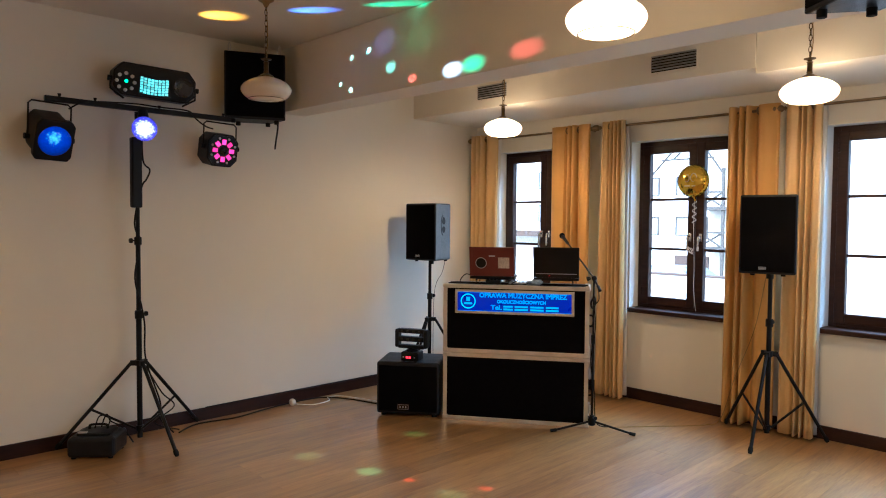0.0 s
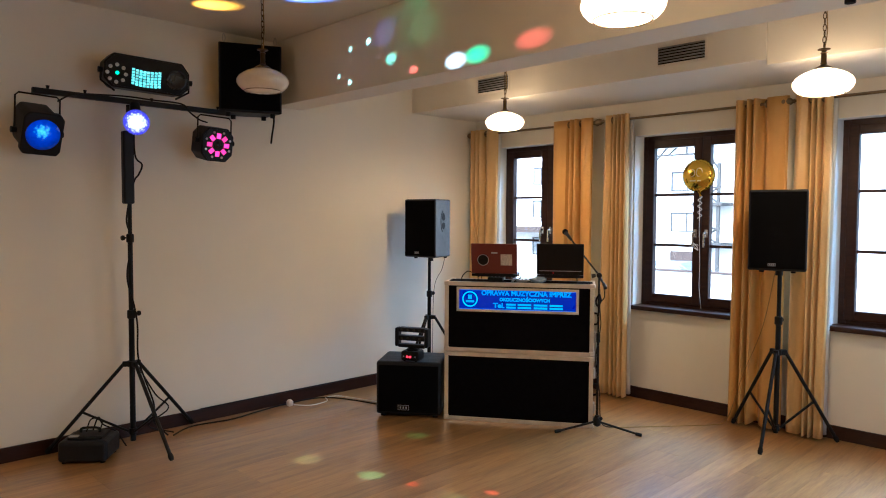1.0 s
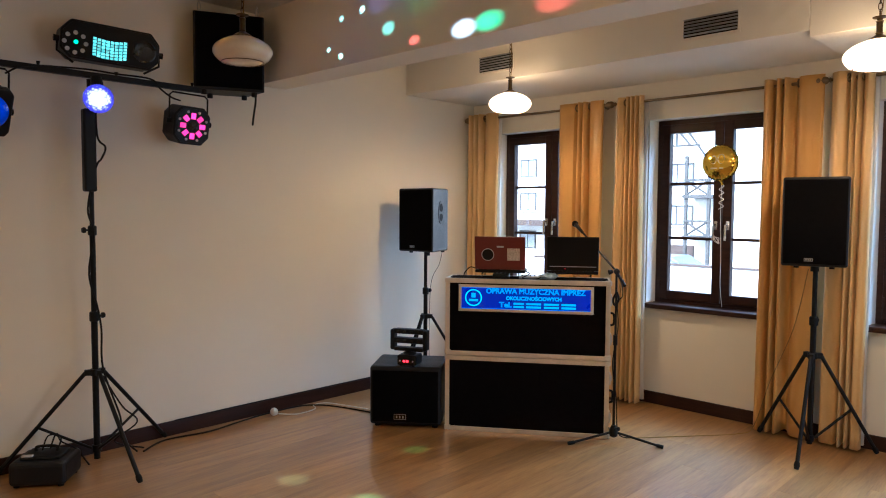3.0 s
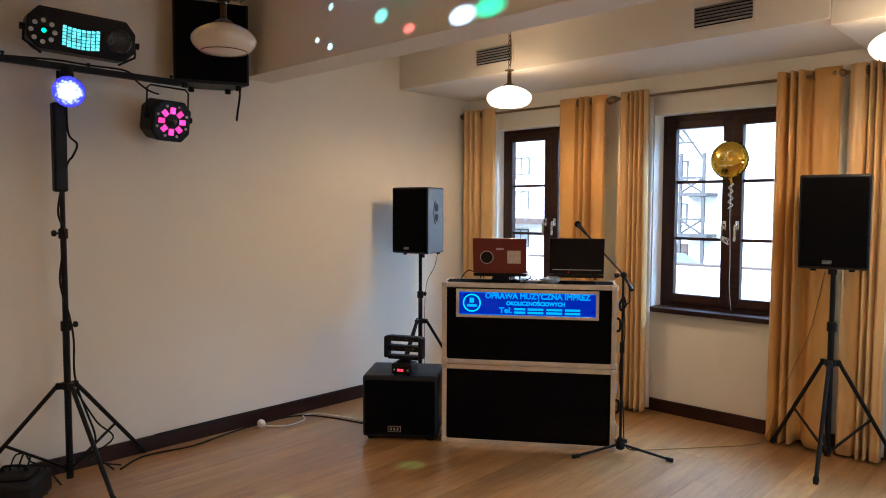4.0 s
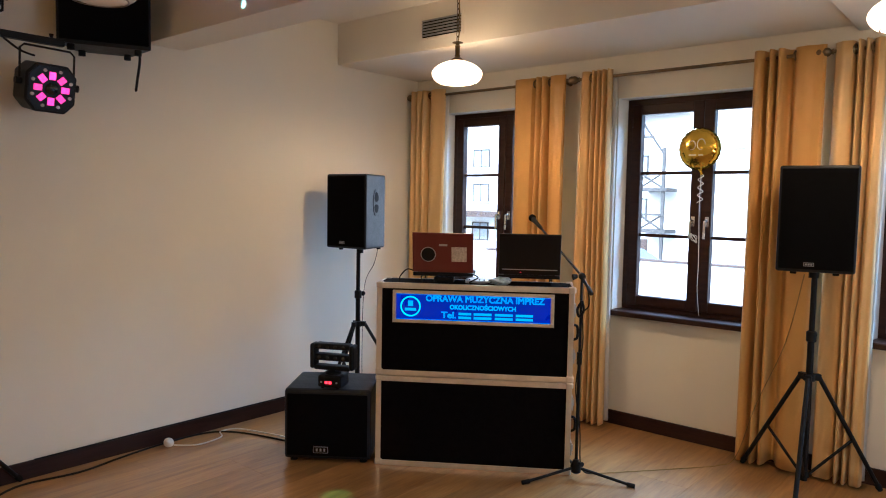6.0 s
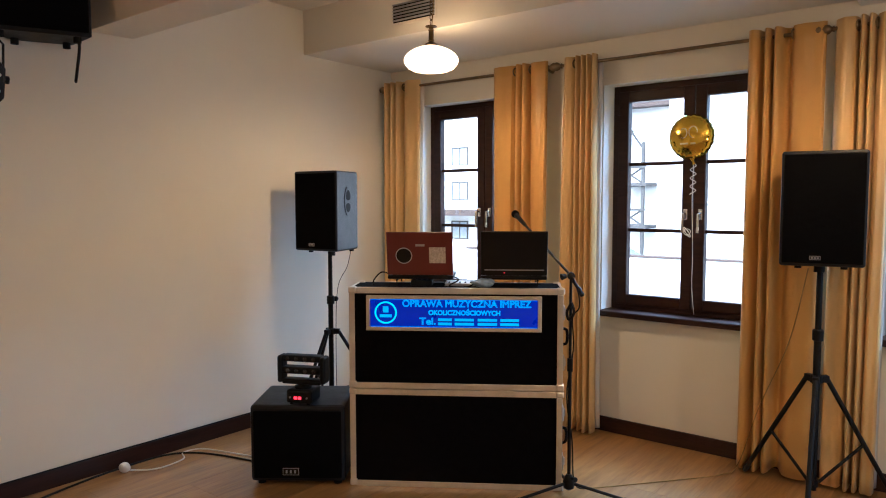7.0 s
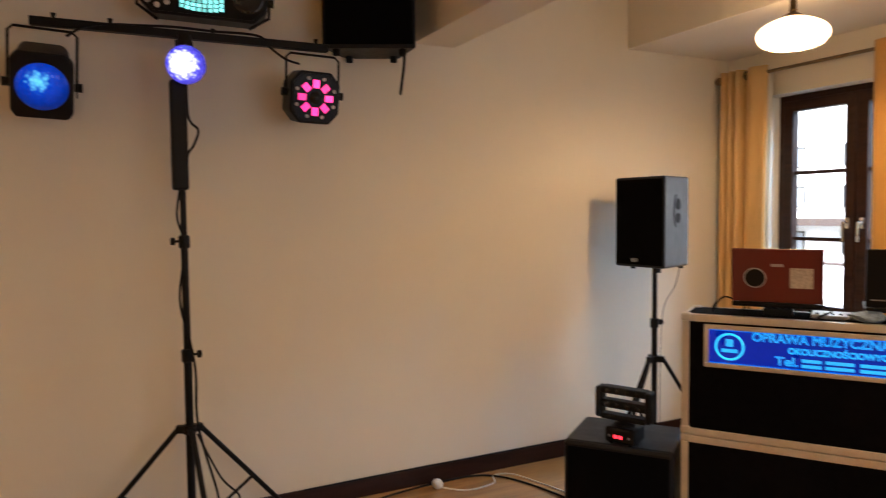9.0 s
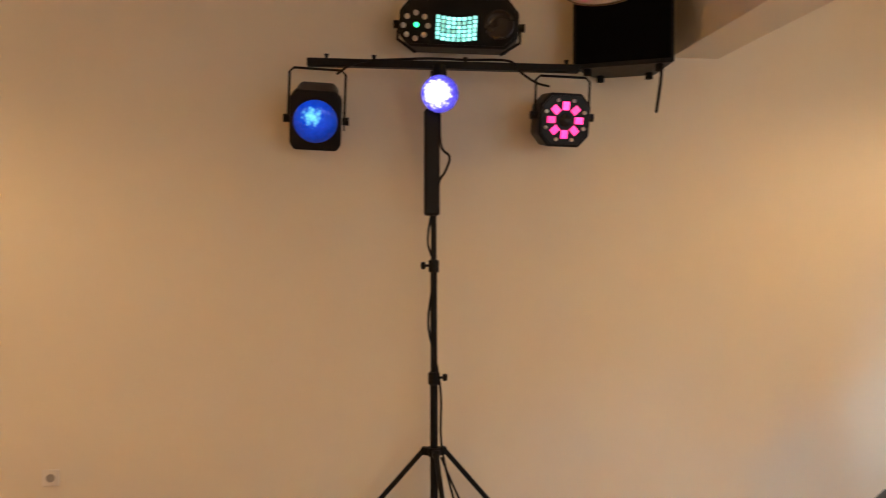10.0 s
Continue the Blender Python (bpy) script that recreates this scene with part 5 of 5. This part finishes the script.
SPOTS = [  # where a beam lands, its colour, its width in degrees, its watts
    ((1.06, -2.51, 2.85), (0.55, 1.0, 0.9), 2.0, 25), ((1.27, -2.51, 2.87), (0.5, 1.0, 0.9), 2.0, 60), ((1.52, -2.51, 2.71), (0.35, 1.0, 0.7), 3.4, 25),
    ((0.92, -2.51, 2.67), (0.5, 1.0, 0.85), 1.8, 35), ((1.05, -2.51, 2.61), (0.5, 1.0, 0.85), 2.0, 50), ((2.14, -2.51, 2.60), (0.8, 0.9, 1.0), 3.2, 110),
    ((2.32, -2.51, 2.61), (0.1, 1.0, 0.4), 3.2, 70), ((1.84, -2.51, 2.85), (0.25, 1.0, 0.3), 8.0, 2), ((1.45, -2.51, 2.9), (0.4, 0.35, 1.0), 8.0, 2.5),
    ((2.75, -2.51, 2.63), (1.0, 0.12, 0.08), 3.0, 70), ((1.75, -2.51, 2.60), (1.0, 0.15, 0.1), 2.2, 45),
    ((0.62, -3.35, 3.08), (1.0, 0.42, 0.03), 24.0, 14), ((1.20, -2.96, 3.08), (0.12, 0.25, 1.0), 8.0, 50), ((1.72, -2.64, 3.08), (0.1, 1.0, 0.4), 5.0, 60),
    ((1.32, -3.07, 0.0), (0.55, 1.0, 0.85), 4.5, 28), ((1.84, -2.94, 0.0), (0.3, 1.0, 0.75), 3.5, 75), ((1.45, -2.2, 0.0), (0.12, 1.0, 0.4), 3.2, 28),
    ((2.13, -2.85, 0.0), (1.0, 0.1, 0.06), 1.4, 140), ((2.55, -2.60, 0.0), (1.0, 0.1, 0.06), 1.4, 160), ((2.46, -2.82, 0.0), (0.4, 1.0, 0.8), 3.0, 35)]
for target, colour, width, watts in SPOTS:
    lamp = new("effect_beam", bpy.data.lights.new("effect_beam", "SPOT"))
    lamp.data.energy, lamp.data.color, lamp.data.spot_size, lamp.data.spot_blend, lamp.data.shadow_soft_size = watts * 2.0, colour, radians(width), 1.0, 0.004
    lamp.matrix_world = look(FX, target)

# ---------------------------------------------------------------- outside
tagged(part("ground", box((-400, 0.3, -1.4), (400, 800, -1.2)), M_ASPHALT), "grey paved street outside the windows", "ground", kind="structure")


def far_window(parent, x, z, w, h, y=0.0, arched=False):
    o = part("window", box((x - w / 2, y - 0.03, z - h / 2), (x + w / 2, y - 0.005, z + h / 2)), M_FARGLASS, parent)
    bm = bmesh.new()
    t = 0.05
    for lo, hi in (((x - w / 2 - t, y - 0.06, z - h / 2 - t), (x - w / 2, y, z + h / 2 + t)), ((x + w / 2, y - 0.06, z - h / 2 - t), (x + w / 2 + t, y, z + h / 2 + t)), ((x - w / 2, y - 0.06, z + h / 2), (x + w / 2, y, z + h / 2 + t)), ((x - w / 2, y - 0.06, z - h / 2 - t), (x + w / 2, y, z - h / 2)), ((x - 0.02, y - 0.05, z - h / 2), (x + 0.02, y, z + h / 2))):
        add_box(bm, lo, hi)
    part("window_trim", bm, M_TIMBER if not arched else M_FACADE2, o)
    part("window_ledge", box((x - w / 2 - 0.1, y - 0.12, z - h / 2 - 0.1), (x + w / 2 + 0.1, y, z - h / 2 - 0.05)), M_FACADE2, o)


hs = thing("house", pose(-4.4, 18.0, -0.5), "pale rendered house with small windows across the street", "house", "houses across the street")
part("wall", box((0, 0, -0.7), (9, 7, 8.0)), M_FACADE, hs)
part("roof", prism([(-0.4, 8.0), (9.4, 8.0), (9.4, 8.25), (4.5, 11.0), (-0.4, 8.25)], -7.2, 0.4, 0, pose(0, 0, 0, 90)), M_ROOF, hs)
part("plinth", box((-0.02, -0.06, -0.7), (9.02, 0, -0.1)), M_FACADE2, hs)
for x in (1.5, 4.3, 6.9):
    for z in (0.32, 2.3, 4.24):
        far_window(hs, x, z, 0.3, 0.46, 0, True)
hs = thing("house", pose(-9.4, 18.6, -0.5), "pale house with a timber balcony tower and dark gable", "house", "houses across the street")
part("wall", box((0, 0, -0.7), (4.9, 6, 5.2)), M_FACADE, hs)
part("roof", prism([(-0.4, 5.2), (5.2, 5.2), (5.2, 5.4), (2.4, 7.4), (-0.4, 5.4)], -6.2, 0.5, 0, pose(0, 0, 0, 90)), M_ROOF, hs)
for z in (1.97, 3.46):
    far_window(hs, 2.72, z, 1.15, 0.62)
    far_window(hs, 0.9, z, 0.95, 0.62)
part("garage_door", box((2.1, -0.05, -0.1), (3.4, -0.005, 0.9)), M_ROOF, hs, "brown timber garage door")
truss = bmesh.new()
for a, c in (((1.4, -0.5, 3.9), (2.9, -0.5, 5.45)), ((2.9, -0.5, 5.45), (4.1, -0.5, 3.8)), ((1.75, -0.5, 4.4), (3.75, -0.5, 4.4)), ((2.9, -0.5, 4.4), (2.9, -0.5, 5.4)), ((2.2, -0.5, 4.4), (2.9, -0.5, 5.0)), ((3.4, -0.5, 4.4), (2.9, -0.5, 5.0))):
    add_tube(truss, [a, c], 0.04, 6)
part("gable_truss", truss, M_TIMBER, hs, "dark timber gable truss")
bal2 = bmesh.new()
for x in (3.45, 4.25):
    add_box(bal2, (x - 0.05, -0.9, -0.7), (x + 0.05, -0.8, 4.0))
for z in (1.15, 2.55):
    add_box(bal2, (3.35, -0.95, z), (4.4, 0, z + 0.12))
    add_box(bal2, (3.4, -0.93, z + 0.58), (4.35, -0.85, z + 0.66))
    for sgn in (-1, 1):
        add_tube(bal2, [(3.5 if sgn > 0 else 4.2, -0.88, z + 0.14), (4.2 if sgn > 0 else 3.5, -0.88, z + 0.58)], 0.04, 6)
part("timber_balcony", bal2, M_TIMBER, hs, "dark timber balcony with crossed rails")
hs = thing("house", pose(-19.0, 20.0, -0.5), "pale low house with a brown roof edge", "house", "houses across the street")
part("wall", box((0, 0, -0.7), (9.2, 6, 6.5)), M_FACADE, hs)
part("roof", prism([(-0.4, 6.5), (9.6, 6.5), (9.6, 6.7), (4.6, 9.4), (-0.4, 6.7)], -6.2, 0.5, 0, pose(0, 0, 0, 90)), M_ROOF, hs)
part("porch_roof", box((1, -1.2, 1.45), (9, 0, 1.7)), M_ROOF, hs)
for x in (2.2, 4.6, 7.0):
    for z in (0.8, 2.5, 4.0):
        far_window(hs, x, z, 0.8, 0.7)

lw = thing("low_wall", pose(-9.5, 13.9, -1.2), "low pale garden wall with a dark coping", "wall")
part("wall_body", box((0, 0, 0), (9.0, 0.25, 1.22), 0.01), M_FACADE, lw)
part("coping", box((-0.03, -0.04, 1.22), (9.03, 0.29, 1.27), 0.01), M_ROOF, lw, "dark flat coping")
car = thing("parked_car", pose(-5.7, 15.4, -1.2, 0, 0, 4), "pale grey car parked in the street", "car")
side = [(-2.0, 0.35), (-2.05, 0.75), (-1.5, 0.9), (-0.9, 1.38), (0.7, 1.42), (1.35, 0.95), (2.0, 0.8), (2.1, 0.4)]
part("body", prism(side, -0.8, 0.8, 0.06, pose(0, 0, 0, 90)), M_CAR, car)
part("side_glass", prism([(-1.25, 0.95), (-0.8, 1.32), (0.62, 1.34), (1.1, 0.95)], -0.81, 0.81, 0, pose(0, 0, 0, 90)), M_FARGLASS, car)
for x in (-1.3, 1.3):
    for y in (-0.7, 0.7):
        wl = part("wheel", tube([(x, y - 0.09, 0.3), (x, y + 0.09, 0.3)], 0.3, 20), M_RUBBER, car)
        part("rim", tube([(x, y - 0.1, 0.3), (x, y + 0.1, 0.3)], 0.18, 16), M_STEEL, wl)

# ---------------------------------------------------------------- oak planks
PW, PL = 0.19, 1.9
plank_meshes = {}
floor_ob = bpy.data.objects["floor"]


def plank_mesh(length):
    key = round(length, 3)
    if key not in plank_meshes:
        bm = bmesh.new()
        add_box(bm, (0, 0, -0.02), (length - 0.0008, PW - 0.0008, 0.0))
        me = bpy.data.meshes.new("plank")
        bm.to_mesh(me)
        bm.free()
        me.materials.append(M_PLANK)
        plank_meshes[key] = me
    return plank_meshes[key]


rnd = random.Random(4)
for c in range(int(math.ceil(X1 / PW))):
    x = c * PW
    y = rnd.choice((0.3, 0.7, 1.1, 1.5))
    while y > Y1:
        y1, y0 = min(y, 0.0), max(y - PL, Y1)
        if y1 - y0 > 0.02:
            ob = new("plank", plank_mesh(y1 - y0))
            ob.matrix_basis = pose(x, y1, 0, 0, 0, -90)
            ob.parent = floor_ob
        y -= PL
